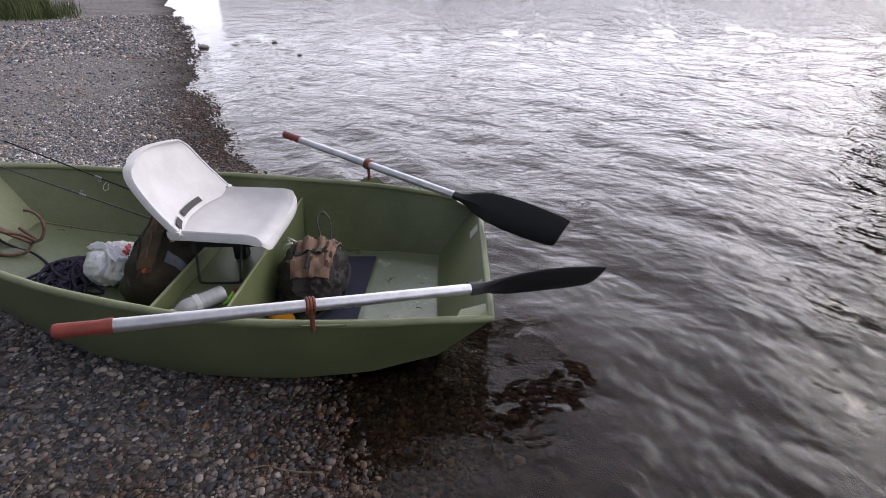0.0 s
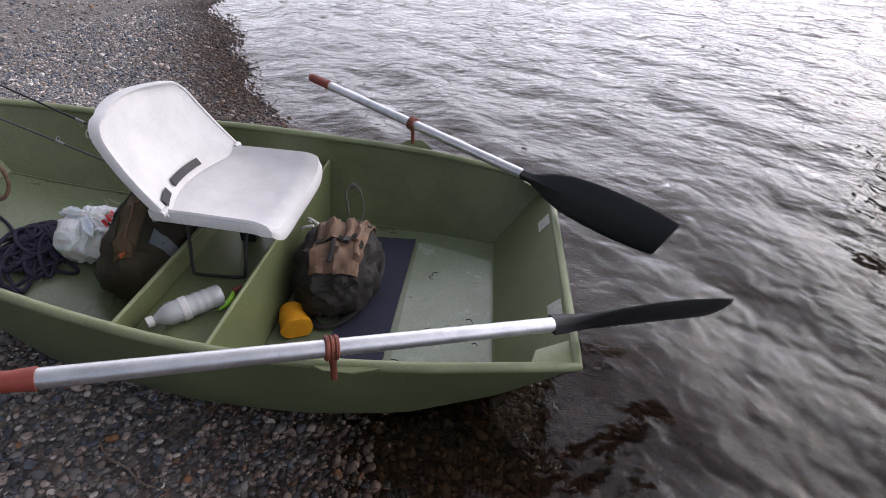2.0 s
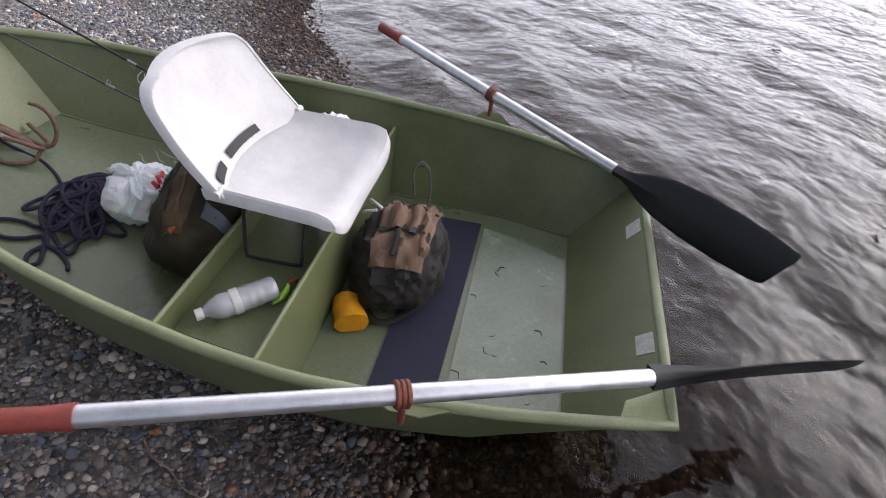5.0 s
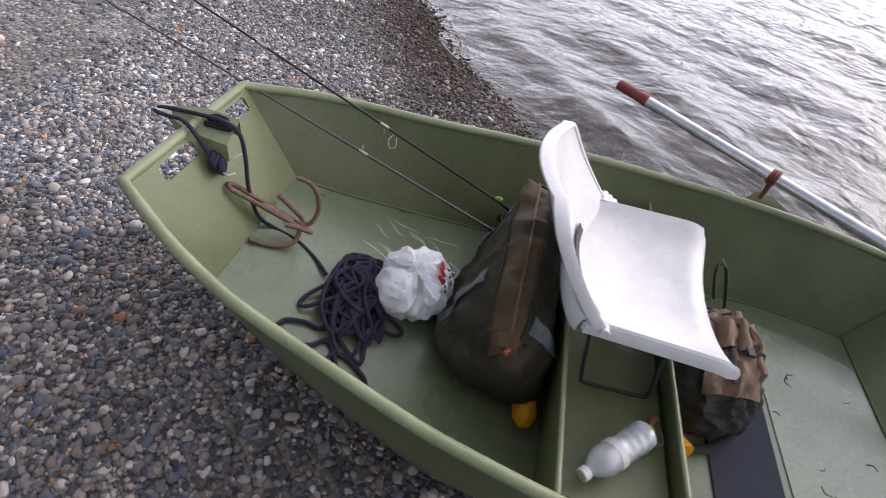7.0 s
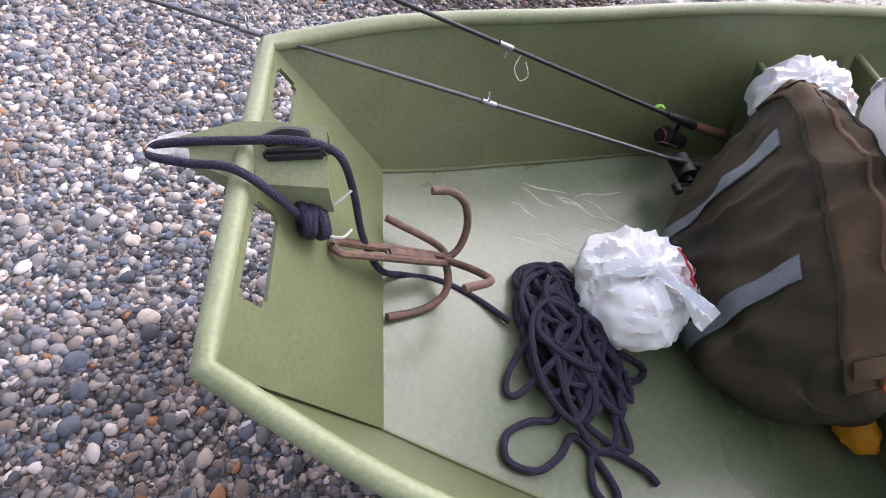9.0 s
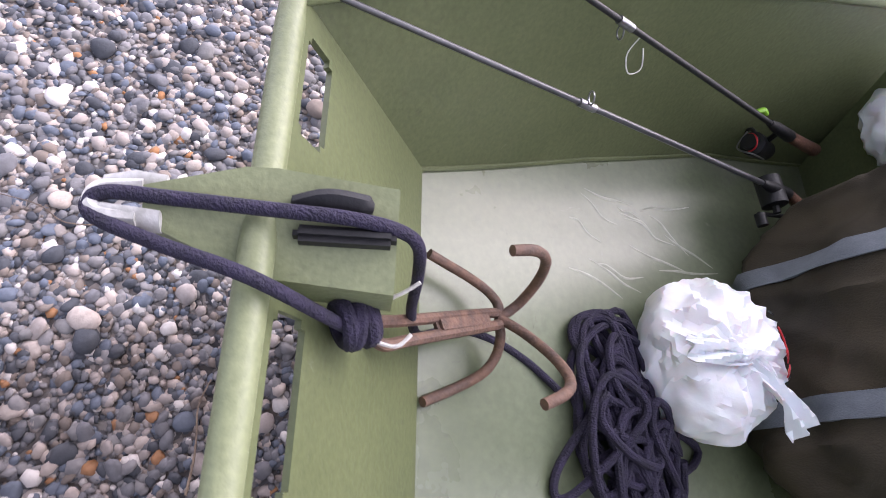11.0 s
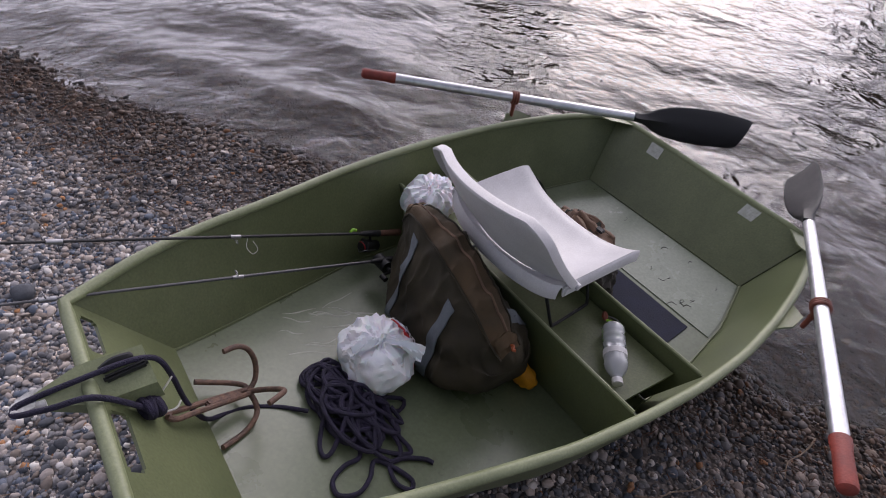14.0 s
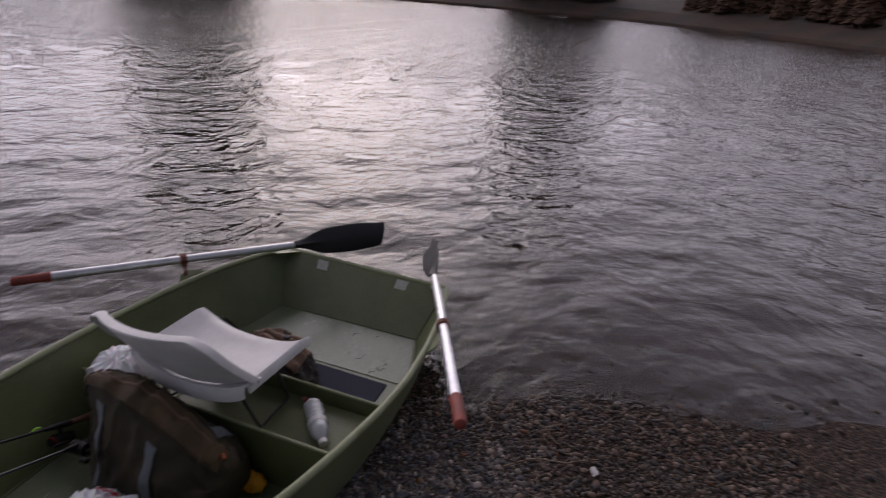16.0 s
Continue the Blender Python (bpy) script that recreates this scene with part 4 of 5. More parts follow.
def print_bar(parent, c, w, h, ang, mat, name="print_mark"):
    C = Vector(c)
    ctr = Vector((-0.447, 0.078, 0.372))
    nrm = (C - ctr).normalized()
    C = ctr + nrm / math.sqrt((nrm.x / 0.096) ** 2 + (nrm.y / 0.106) ** 2 + (nrm.z / 0.080) ** 2)
    t1 = nrm.cross(Vector((math.cos(ang), math.sin(ang), 0.2))).normalized()
    t2 = nrm.cross(t1)
    part(name, sheet(lambda u, v: C + t1 * w * (u - 0.5) + t2 * h * (v - 0.5) + nrm * (0.013 - 0.004 * ((u - .5) ** 2 + (v - .5) ** 2)), span(0, 1, 4), span(0, 1, 4), 0.0015), mat, parent)


for k in range(3):
    print_bar(bag, (-0.393 + 0.004 * k, 0.088 - 0.018 * k, 0.424 - 0.002 * k), 0.026, 0.012, 0.3 + 0.4 * k, RED)
for k in range(9):
    print_bar(bag, (-0.374 + 0.014 * (k % 3), 0.126 - 0.012 * k, 0.418 - 0.006 * (k % 3)), 0.013, 0.006, 0.7 * k, BLACK)
bag2 = carrier_bag((0.002, 0.470, 0.432), (0.086, 0.082, 0.056), 8.0, [((0.0, 0.45, 0.484), (0.07, 0.49, 0.480), 0.024)], "crumpled white plastic carrier bag on the thwart shelf")


# duffel bag leaning on the front thwart board
def duffel():
    ob = thing("duffel_bag", (-0.2, 0.06, floor_z(-0.2)), "slumped brown canvas duffel bag with grey straps", "bag")
    Y0, Y1 = -0.175, 0.345
    ridge = [(-0.205, 0.44), (-0.15, 0.485), (-0.05, 0.555), (0.05, 0.60), (0.16, 0.63), (0.27, 0.645), (0.345, 0.60)]

    def section(y):
        zr = lerp_table(y, ridge)
        f = lambda x: floor_z(x) + 0.006
        w = 1.0 - 0.10 * ((y - 0.07) / 0.27) ** 2
        front = -0.345 + 0.02 * (y > 0.2) * (y - 0.2) * 5
        back = 0.055 * min(1, max(0, (y - 0.12) / 0.2))
        front += back
        return [(-0.20, f(-0.20)), (front * w + 0.03, f(front)), (front * w - 0.012, f(front) + 0.05), (-0.325 * w + 1.2 * back, 0.40), (-0.268 + back, zr - 0.085), (-0.212, zr - 0.012), (-0.180, zr), (-0.145, zr - 0.012),
                (-0.100, zr - 0.09), (-0.068, 0.40), (-0.064, 0.31), (-0.075, f(-0.07))]

    def fn(q, v):
        y = Y0 + (Y1 - Y0) * v
        pts = section(y)
        n = len(pts)
        k = (q % 1.0) * n
        i = int(k)
        t = k - i
        a, b, c, d = (pts[(i + m) % n] for m in (-1, 0, 1, 2))
        x, z = (0.5 * (2 * b[m] + (c[m] - a[m]) * t + (2 * a[m] - 5 * b[m] + 4 * c[m] - d[m]) * t * t + (3 * b[m] - a[m] - 3 * c[m] + d[m]) * t ** 3) for m in (0, 1))
        e = abs(2 * v - 1)
        shr = (1 - e ** 5) ** 0.5 if e < 1 else 0
        cx, cz = -0.18, 0.40 if y < 0.2 else 0.45
        p = Vector((cx + (x - cx) * (0.25 + 0.75 * shr), y, max(cz + (z - cz) * (0.2 + 0.8 * shr), floor_z(x) + 0.006)))
        m = p * 9
        fold = 0.023 * (noise.noise(m) + 0.5 * noise.noise(m * 2.3)) + 0.007 * math.sin(40 * (p.z + 0.7 * p.y) + 6 * noise.noise(p * 5)) * max(0, noise.noise(p * 4 + Vector((3, 1, 0))))
        wr = (1 - abs(noise.noise(Vector((p.x * 7, p.y * 13, p.z * 9))))) ** 7 + 0.6 * (1 - abs(noise.noise(Vector((p.x * 17, p.y * 22 + 4, p.z * 12))))) ** 7
        fold += 0.011 * wr - 0.006
        dirv = Vector((p.x - cx, 0, p.z - cz))
        if dirv.length > 1e-6:
            dirv.normalize()
        p = p + dirv * fold
        p.x = min(p.x, -0.062)
        return p
    bm = bmesh.new()
    NQ, NV = 110, 84
    rows = [[bm.verts.new(fn(q / NQ, v / NV)) for q in range(NQ)] for v in range(NV + 1)]
    for r0, r1 in zip(rows, rows[1:]):
        for k in range(NQ):
            bm.faces.new((r0[k], r0[(k + 1) % NQ], r1[(k + 1) % NQ], r1[k]))
    bm.faces.new(rows[0]), bm.faces.new(rows[-1][::-1])
    part("bag_body", bm, CLOTHD, ob, "olive-brown canvas body", angle=60)

    def on(q, v, lift):
        p = fn(q, v)
        dv = Vector((p.x + 0.18, 0, p.z - 0.40)).normalized()
        return p + dv * lift
    # brown top panel along the ridge, with a zip
    bm = sheet(lambda u, v: on(0.385 + 0.20 * u, 0.04 + 0.92 * v, 0.006), span(0, 1, 17), span(0, 1, 65), 0.004)
    part("top_panel", bm, CLOTH, ob, "rust-brown top panel")
    for q in (0.388, 0.50, 0.582):
        part("seam_piping", tube(bmesh.new(), [on(q, v, 0.008) for v in span(0.04, 0.96, 40)], 0.0035, 6), CLOTHD if q != 0.5 else PACKB, ob)
    for v0, w in ((0.32, 0.036), (0.72, 0.036)):
        bm = sheet(lambda u, v, v0=v0, w=w: on(0.13 + 0.22 * u, v0 + w * (v - 0.5) * 2 * 0.9 + 0.03 * u, 0.007), span(0, 1, 15), span(0, 1, 4), 0.003)
        part("strap", bm, STRAP, ob, "grey webbing strap")
    part("zip_pull", tube(bmesh.new(), [on(0.50 + 0.012 * math.sin(7 * t), 0.055 - 0.03 * t, 0.012 + 0.01 * t) for t in span(0, 1, 9)], 0.0045, 6), ORANGE, ob, "orange zip pull tab")
    for q0, q1, v0, v1 in ((0.40, 0.57, 0.06, 0.10), (0.40, 0.57, 0.88, 0.92)):
        bm = sheet(lambda u, v, q0=q0, q1=q1, v0=v0, v1=v1: on(q0 + (q1 - q0) * u, v0 + (v1 - v0) * v, 0.012 + 0.006 * math.sin(math.pi * v)), span(0, 1, 13), span(0, 1, 5), 0.004)
        part("end_flap", bm, CLOTH, ob)
    bm = sheet(lambda u, v: on(0.62 + 0.12 * u, 0.16 + 0.06 * v, 0.006), span(0, 1, 7), span(0, 1, 4), 0.003)
    part("strap", bm, STRAP, ob, "grey webbing strap")
    return ob


duffel()
bm = bmesh.new()
bmesh.ops.create_icosphere(bm, subdivisions=3, radius=1)
for v in bm.verts:
    d = v.co.copy()
    v.co = Vector((-0.098 + 0.030 * d.x, -0.160 + 0.046 * d.y, 0.268 + 0.034 * d.z)) + d * 0.008 * noise.noise(d * 3)
single("stuff_sack", bm, YELLOW, (-0.115, -0.165, 0.235), "small yellow nylon sack tucked under the duffel bag", "sack", "yellow sacks")

# backpack behind the aft board
pack = thing("backpack", (0.36, 0.08, floor_z(0.36)), "brown and black nylon backpack lying on the boat floor", "backpack")
PC, PR = Vector((0.352, 0.085, 0.285)), Vector((0.128, 0.158, 0.100))


def pack_pt(d, lift=0.0, seed=2.0):
    p = Vector((PR.x * math.copysign(abs(d.x) ** 0.75, d.x), PR.y * math.copysign(abs(d.y) ** 0.75, d.y), PR.z * math.copysign(abs(d.z) ** 0.8, d.z)))
    p.z += 0.030 * d.y * (d.z > -0.2) + 0.045 * max(0, d.z) * (1 - abs(d.y)) * 0.6
    m = p * 16 + Vector((seed, 0, 0))
    p += d * (lift + 0.020 * noise.noise(m) + 0.013 * noise.noise(m * 2.2) + 0.014 * abs(noise.noise(m * 3.1)) + 0.008 * abs(noise.noise(m * 6)))
    q = PC + p
    q.z = max(q.z, floor_z(q.x) + 0.012)
    q.x = max(q.x, 0.212)
    return q


bm = bmesh.new()
bmesh.ops.create_icosphere(bm, subdivisions=5, radius=1)
for v in bm.verts:
    v.co = pack_pt(v.co.normalized())
part("pack_body", bm, PACKD, pack, "black nylon body")


def flap(u, v):
    th = radians(-80 + 165 * v)
    ph = (u - 0.5) * 1.35
    d = Vector((math.sin(ph) * 0.9 + 0.28, math.sin(th), math.cos(th) * math.cos(ph) + 0.25)).normalized()
    return pack_pt(d, 0.012)


part("pack_lid", sheet(flap, span(0, 1, 25), span(0.18, 1, 25), 0.006), PACKB, pack, "tan brown lid with creases")
for k, (u0, v0, v1) in enumerate(((0.25, 0.25, 0.9), (0.72, 0.3, 0.95))):
    part("pack_strap", tube(bmesh.new(), [flap(u0 + 0.06 * math.sin(5 * v), v) + Vector((0, 0, 0.006)) for v in span(v0, v1, 16)], 0.008, 8, flat=0.35, up=(0, 0, 1)), PACKB if k else PACKD, pack)
bm = tube(bmesh.new(), curve_points([(0.25, 0.17, 0.41), (0.252, 0.15, 0.435), (0.275, 0.125, 0.445), (0.30, 0.12, 0.43), (0.31, 0.135, 0.405)], 6), 0.0045, 8)
tube(bm, curve_points([(0.335, 0.09, 0.415), (0.355, 0.105, 0.425), (0.37, 0.125, 0.423), (0.38, 0.145, 0.41)], 6), 0.0045, 8)
tube(bm, curve_points([(0.232, 0.13, 0.40), (0.25, 0.10, 0.43), (0.285, 0.10, 0.44)], 6), 0.0045, 8)
part("cord_loop", bm, CORD, pack, "white cord loops")
bm = tube(bmesh.new(), curve_points([(0.40, 0.23, 0.36), (0.40, 0.29, 0.40), (0.385, 0.33, 0.45), (0.36, 0.325, 0.475), (0.345, 0.29, 0.46), (0.36, 0.25, 0.40)], 6), 0.010, 8, flat=0.35, up=(1, 0, 0))
part("grab_handle", bm, LOOP, pack, "dark olive webbing handle")
bm = tube(bmesh.new(), curve_points([(0.44, 0.24, 0.30), (0.475, 0.20, 0.28), (0.485, 0.12, 0.26), (0.47, 0.03, 0.25), (0.44, -0.04, 0.23), (0.39, -0.085, 0.208), (0.34, -0.10, 0.203), (0.30, -0.07, 0.206)], 6), 0.012, 8, flat=0.3, up=(0, 0, 1))
part("shoulder_strap", bm, PACKD, pack)

for k, (v0, w) in enumerate(((0.42, 0.030), (0.66, 0.022))):
    bm = sheet(lambda u, v, v0=v0, w=w: flap(0.02 + 0.96 * u, v0 + w * v + 0.03 * math.sin(3 * u)) + Vector((0, 0, 0.007)), span(0, 1, 21), span(0, 1, 4), 0.003)
    part("compression_strap", bm, LOOP, pack, "olive webbing strap across the lid")
for k in range(3):
    bm = sheet(lambda u, v, k=k: flap(0.12 + 0.28 * k + 0.20 * u + 0.04 * math.sin(6 * v), 0.44 + 0.20 * v) + Vector((0, 0, 0.004 + 0.014 * math.sin(math.pi * u) * (1 - 0.5 * v))), span(0, 1, 9), span(0, 1, 7), 0.003)
    part("pocket_flap", bm, PACKB, pack)
bm = bmesh.new()
box(bm, (0.022, 0.030, 0.010), Matrix.Translation(flap(0.55, 0.43) + Vector((0, 0, 0.014))), 0.003)
part("buckle", bm, BLACK, pack, "black plastic buckle")

bm = tube(bmesh.new(), curve_points([(0.232, -0.045, 0.225), (0.238, -0.06, 0.226), (0.250, -0.085, 0.226), (0.266, -0.115, 0.226), (0.280, -0.140, 0.224), (0.283, -0.146, 0.224)], 4),
          [0.010 + 0.026 * min(1, k / 4) + 0.0006 * k - (0.006 if k > 19 else 0) for k in range(21)], 16, flat=0.78, up=(0, 0, 1))
for v in bm.verts:
    v.co += Vector((1, 1, 0.6)) * 0.005 * noise.noise(v.co * 22)
    v.co.z = max(v.co.z, 0.197)
single("stuff_sack", bm, YELLOW, (0.258, -0.105, 0.196), "bright yellow nylon pouch beside the backpack", "sack", "yellow sacks", angle=30)

# water bottle
bottle = thing("water_bottle", (0.07, -0.30, 0.386), "clear plastic water bottle lying on the thwart shelf", "bottle")
B0, B1 = Vector((0.137, -0.236, 0.418)), Vector((0.003, -0.366, 0.416))
bd = (B1 - B0).normalized()
prof = [(0, 0.020), (0.004, 0.028), (0.012, 0.0315), (0.03, 0.031), (0.034, 0.0295), (0.04, 0.031), (0.05, 0.031), (0.054, 0.0295), (0.06, 0.031), (0.07, 0.031), (0.074, 0.0295), (0.08, 0.031), (0.118, 0.0305), (0.124, 0.0315), (0.136, 0.030), (0.150, 0.024), (0.162, 0.016), (0.168, 0.0115), (0.176, 0.0115)]
body = part("bottle_body", tube(bmesh.new(), [B0 + bd * a for a, r in prof], [r for a, r in prof], 28), CLEAR, bottle)
part("bottle_cap", tube(bmesh.new(), [B0 + bd * a for a in (0.171, 0.172, 0.187, 0.188)], [0.0125, 0.014, 0.014, 0.0125], 20), SEAT, body, "white screw cap")
part("bottle_label", tube(bmesh.new(), [B0 + bd * a for a in (0.088, 0.0885, 0.106, 0.1065)], [0.0312, 0.0318, 0.0318, 0.0312], 28), SEAT, body, "pale printed label band")
# soft bait lure by the bottle
lure = thing("fishing_lure", (0.15, -0.235, 0.386), "lime green soft bait fishing lure with a hook", "lure")
part("lure_body", tube(bmesh.new(), curve_points([(0.138, -0.272, 0.392), (0.150, -0.250, 0.396), (0.155, -0.225, 0.402), (0.150, -0.205, 0.404)], 6), [0.002, 0.003, 0.004, 0.005, 0.006, 0.007, 0.0075, 0.008, 0.008, 0.008, 0.0075, 0.007, 0.007, 0.006, 0.006, 0.005, 0.004, 0.003, 0.002], 8), LIME, lure)
part("jig_head", tube(bmesh.new(), curve_points([(0.150, -0.206, 0.402), (0.158, -0.193, 0.405), (0.170, -0.185, 0.404)], 4), [0.004, 0.007, 0.008, 0.009, 0.009, 0.008, 0.007, 0.005, 0.003], 8), LOCK, lure, "brown jig head")
part("hook", tube(bmesh.new(), curve_points([(0.165, -0.20, 0.405), (0.172, -0.222, 0.408), (0.176, -0.24, 0.403), (0.170, -0.246, 0.398), (0.166, -0.236, 0.398)], 5), 0.0014, 6), STEEL, lure)


# fishing rods
def rod(butt, reel_at, over, length, label, spinning):
    Bt, Rl, Ov = Vector(butt), Vector(reel_at), Vector(over)
    d = (Ov - Rl).normalized()
    ob = thing("fishing_rod", Bt, label, "fishing rod", "fishing rods")
    part("handle", tube(bmesh.new(), [Bt, Bt + d * 0.004, Rl - d * 0.045], [0.009, 0.012, 0.010], 12), CORK, ob, "brown cork handle")
    part("reel_seat", tube(bmesh.new(), [Rl - d * 0.045, Rl - d * 0.04, Rl + d * 0.02, Rl + d * 0.05], [0.010, 0.0115, 0.0095, 0.006], 12), BLACK, ob)
    N = 24
    part("blank", tube(bmesh.new(), [Rl + d * (0.04 + (length - 0.04) * k / N) - Vector((0, 0, 0.012)) * (k / N) ** 2 for k in range(N + 1)], [0.0048 - 0.0036 * k / N for k in range(N + 1)], 10), BLACK if spinning else GUNMETAL, ob)
    for f in (0.28, 0.5, 0.68, 0.84):
        c = Rl + d * (length * f) - Vector((0, 0, 0.012)) * f * f
        bm = tube(bmesh.new(), [c - d * 0.014, c + d * 0.014], 0.0055, 10)
        low = Vector((0, 0, -1)) if spinning else Vector((0, 0, 1))
        q = d.cross(low).normalized()
        tube(bm, [c + low * 0.014 + (low * math.cos(a) + q * math.sin(a)) * 0.008 for a in (2 * math.pi * k / 14 for k in range(14))], 0.0011, 6, closed=True)
        part("line_guide", bm, STEEL, ob)
    bm = bmesh.new()
    low = Vector((0, 0, -1))
    q = d.cross(low).normalized()
    if spinning:
        tube(bm, [Rl, Rl + low * 0.05], 0.005, 8)
        c = Rl + low * 0.055
        tube(bm, [c - d * 0.03, c - d * 0.028, c + d * 0.0, c + d * 0.004, c + d * 0.03, c + d * 0.034], [0.010, 0.018, 0.019, 0.022, 0.022, 0.016], 18)
        reel = part("reel", bm, BLACK, ob, "black spinning reel")
        part("spool", tube(bmesh.new(), [c + d * 0.034, c + d * 0.036, c + d * 0.046], [0.012, 0.015, 0.014], 18), BLACK, reel, "black spool")
        part("spool_ring", tube(bmesh.new(), [c + d * 0.038 + (q * math.cos(a) + low * math.sin(a)) * 0.0155 for a in (2 * math.pi * k / 20 for k in range(20))], 0.0016, 6, closed=True), RED, reel, "thin red ring")
        bm = tube(bmesh.new(), curve_points([c + q * 0.026, c + q * 0.028 + d * 0.05, c + low * 0.026 + d * 0.055, c - q * 0.026 + d * 0.03], 6), 0.0016, 6)
        part("bail_wire", bm, STEEL, reel)
        bm = tube(bmesh.new(), curve_points([c, c - q * 0.04, c - q * 0.045 + low * 0.04], 5), 0.004, 8)
        part("crank", bm, BLACK, reel)
    else:
        c = Rl + Vector((0, 0, 0.004)) + low * 0.016
        tube(bm, [c - q * 0.028, c - q * 0.026, c + q * 0.026, c + q * 0.028], [0.016, 0.021, 0.021, 0.016], 18)
        reel = part("reel", bm, BLACK, ob, "black baitcasting reel")
        bm = tube(bmesh.new(), [c + q * 0.028, c + q * 0.040], 0.006, 8)
        tube(bm, [c + q * 0.04 + d * 0.038 + low * 0.02, c + q * 0.04 - d * 0.038 + low * 0.0], 0.004, 8)
        for k in (-1, 1):
            e = c + q * 0.04 + d * 0.036 * k + low * (0.02 if k > 0 else 0)
            tube(bm, [e, e + q * 0.022], 0.009, 10)
        part("crank", bm, BLACK, reel)
    return ob


rod((-0.115, 0.355, 0.288), (-0.243, 0.372, 0.352), (-1.009, 0.308, 0.727), 1.75, "grey baitcasting fishing rod resting over the bow rail", False)
r2 = rod((-0.104, 0.484, 0.318), (-0.225, 0.478, 0.375), (-0.778, 0.400, 0.694), 1.75, "thin black spinning rod with a cork handle", True)
part("hook_keeper", tube(bmesh.new(), curve_points([(-0.268, 0.492, 0.397), (-0.278, 0.494, 0.404), (-0.29, 0.490, 0.402)], 4), 0.005, 8), LIME, r2, "yellow-green lure clipped to the rod")

la = Vector((-0.225, 0.478, 0.375))
ld = (Vector((-0.778, 0.400, 0.694)) - la).normalized()
lc = la + ld * 0.455 - Vector((0, 0, 0.006))
part("loose_line", tube(bmesh.new(), curve_points([lc, lc + Vector((-0.012, -0.016, -0.014)), lc + Vector((-0.004, -0.030, -0.030)), lc + Vector((0.012, -0.024, -0.026)), lc + Vector((0.008, -0.008, -0.008))], 6), 0.0009, 6), CORD, r2, "loose white line loop")

# litter on the boat floor
lr = random.Random(5)
for k in range(16):
    x, y = (lr.uniform(0.60, 0.68), lr.uniform(-0.28, -0.05)) if k < 8 else (lr.uniform(0.6, 0.85), lr.uniform(-0.3, 0.25))
    a = lr.uniform(0, 6.28)
    L = lr.uniform(0.008, 0.022)
    z = floor_z(x) + 0.003
    bm = tube(bmesh.new(), curve_points([(x, y, z), (x + L * math.cos(a), y + L * math.sin(a), z + 0.001), (x + 1.7 * L * math.cos(a + 0.6), y + 1.7 * L * math.sin(a + 0.6), z)], 3), 0.0018, 6, flat=0.5)
    single("leaf_scrap", bm, PACKD, (x, y, z - 0.002), "dark wet leaf scrap on the boat floor", "leaf", "leaf scraps")


# ---- far shore: bank, trees, and the land behind the beach ----
def far_dir(az, dist):
    return Vector((dist * math.cos(radians(az)), dist * math.sin(radians(az)), 0))


def bank_profile(az):
    d = 62 + 10 * math.sin(radians(az * 2.1)) - 22 * max(0, min(1, (5 - az) / 45))
    return d


verts, faces = [], []
azs = span(-75, 112, 95)
for az in azs:
    d = bank_profile(az)
    for k, (dd, h) in enumerate(((0, -0.5), (0.6, 0.25), (4, 1.2), (14, 2.6), (40, 5.0), (160, 10.0))):
        p = far_dir(az, d + dd)
        verts.append((p.x, p.y, h * (1 + 0.25 * noise.noise((az * 0.2, k, 1.0)))))
for i in range(len(azs) - 1):
    for k in range(5):
        faces.append((i * 6 + k, (i + 1) * 6 + k, (i + 1) * 6 + k + 1, i * 6 + k + 1))
me = bpy.data.meshes.new("far_bank")
me.from_pydata(verts, [], faces)
me.materials.append(BANK)
tagged(new("backdrop", me), "low brown earth bank on the far side of the lake", "bank", kind="structure")


def conifer(name, at, height, seed, label, leaf):
    r = random.Random(seed)
    ob = new(name)
    ob.matrix_world = Matrix.Translation(at)
    ORIGIN[ob] = Vector((0, 0, 0))
    tagged(ob, label, "tree", "far trees")
    bm = tube(bmesh.new(), [(0, 0, -0.5), (0.1, 0, height * 0.4), (0, 0.1, height * 0.97)], [height * 0.022, height * 0.015, 0.03], 8)
    part("trunk", bm, BARK, ob)
    bm = bmesh.new()
    n = 760
    for k in range(n):
        f = (k / n) ** 0.8
        z = height * (0.10 + 0.89 * f)
        rad = height * 0.19 * (1 - f) ** 0.8 * (0.55 + 0.55 * r.random()) + 0.1
        a = k * 2.399 + r.random()
        tip = Vector((math.cos(a) * rad, math.sin(a) * rad, z - rad * 0.35))
        root = Vector((math.cos(a) * rad * 0.1, math.sin(a) * rad * 0.1, z))
        sd2 = Vector((-math.sin(a), math.cos(a), 0)) * (rad * 0.30 + 0.12)
        mid = root.lerp(tip, 0.6)
        vs4 = [bm.verts.new(q) for q in (root, mid + sd2 + Vector((0, 0, -0.1)), tip, mid - sd2 + Vector((0, 0, -0.1)), mid + Vector((0, 0, 0.25)), mid - Vector((0, 0, 0.3)))]
        for t in ((0, 1, 4), (1, 2, 4), (2, 3, 4), (3, 0, 4), (1, 0, 5), (2, 1, 5), (3, 2, 5), (0, 3, 5)):
            bm.faces.new([vs4[i] for i in t])
    part("crown", bm, leaf, ob)
    return ob


tr = random.Random(21)
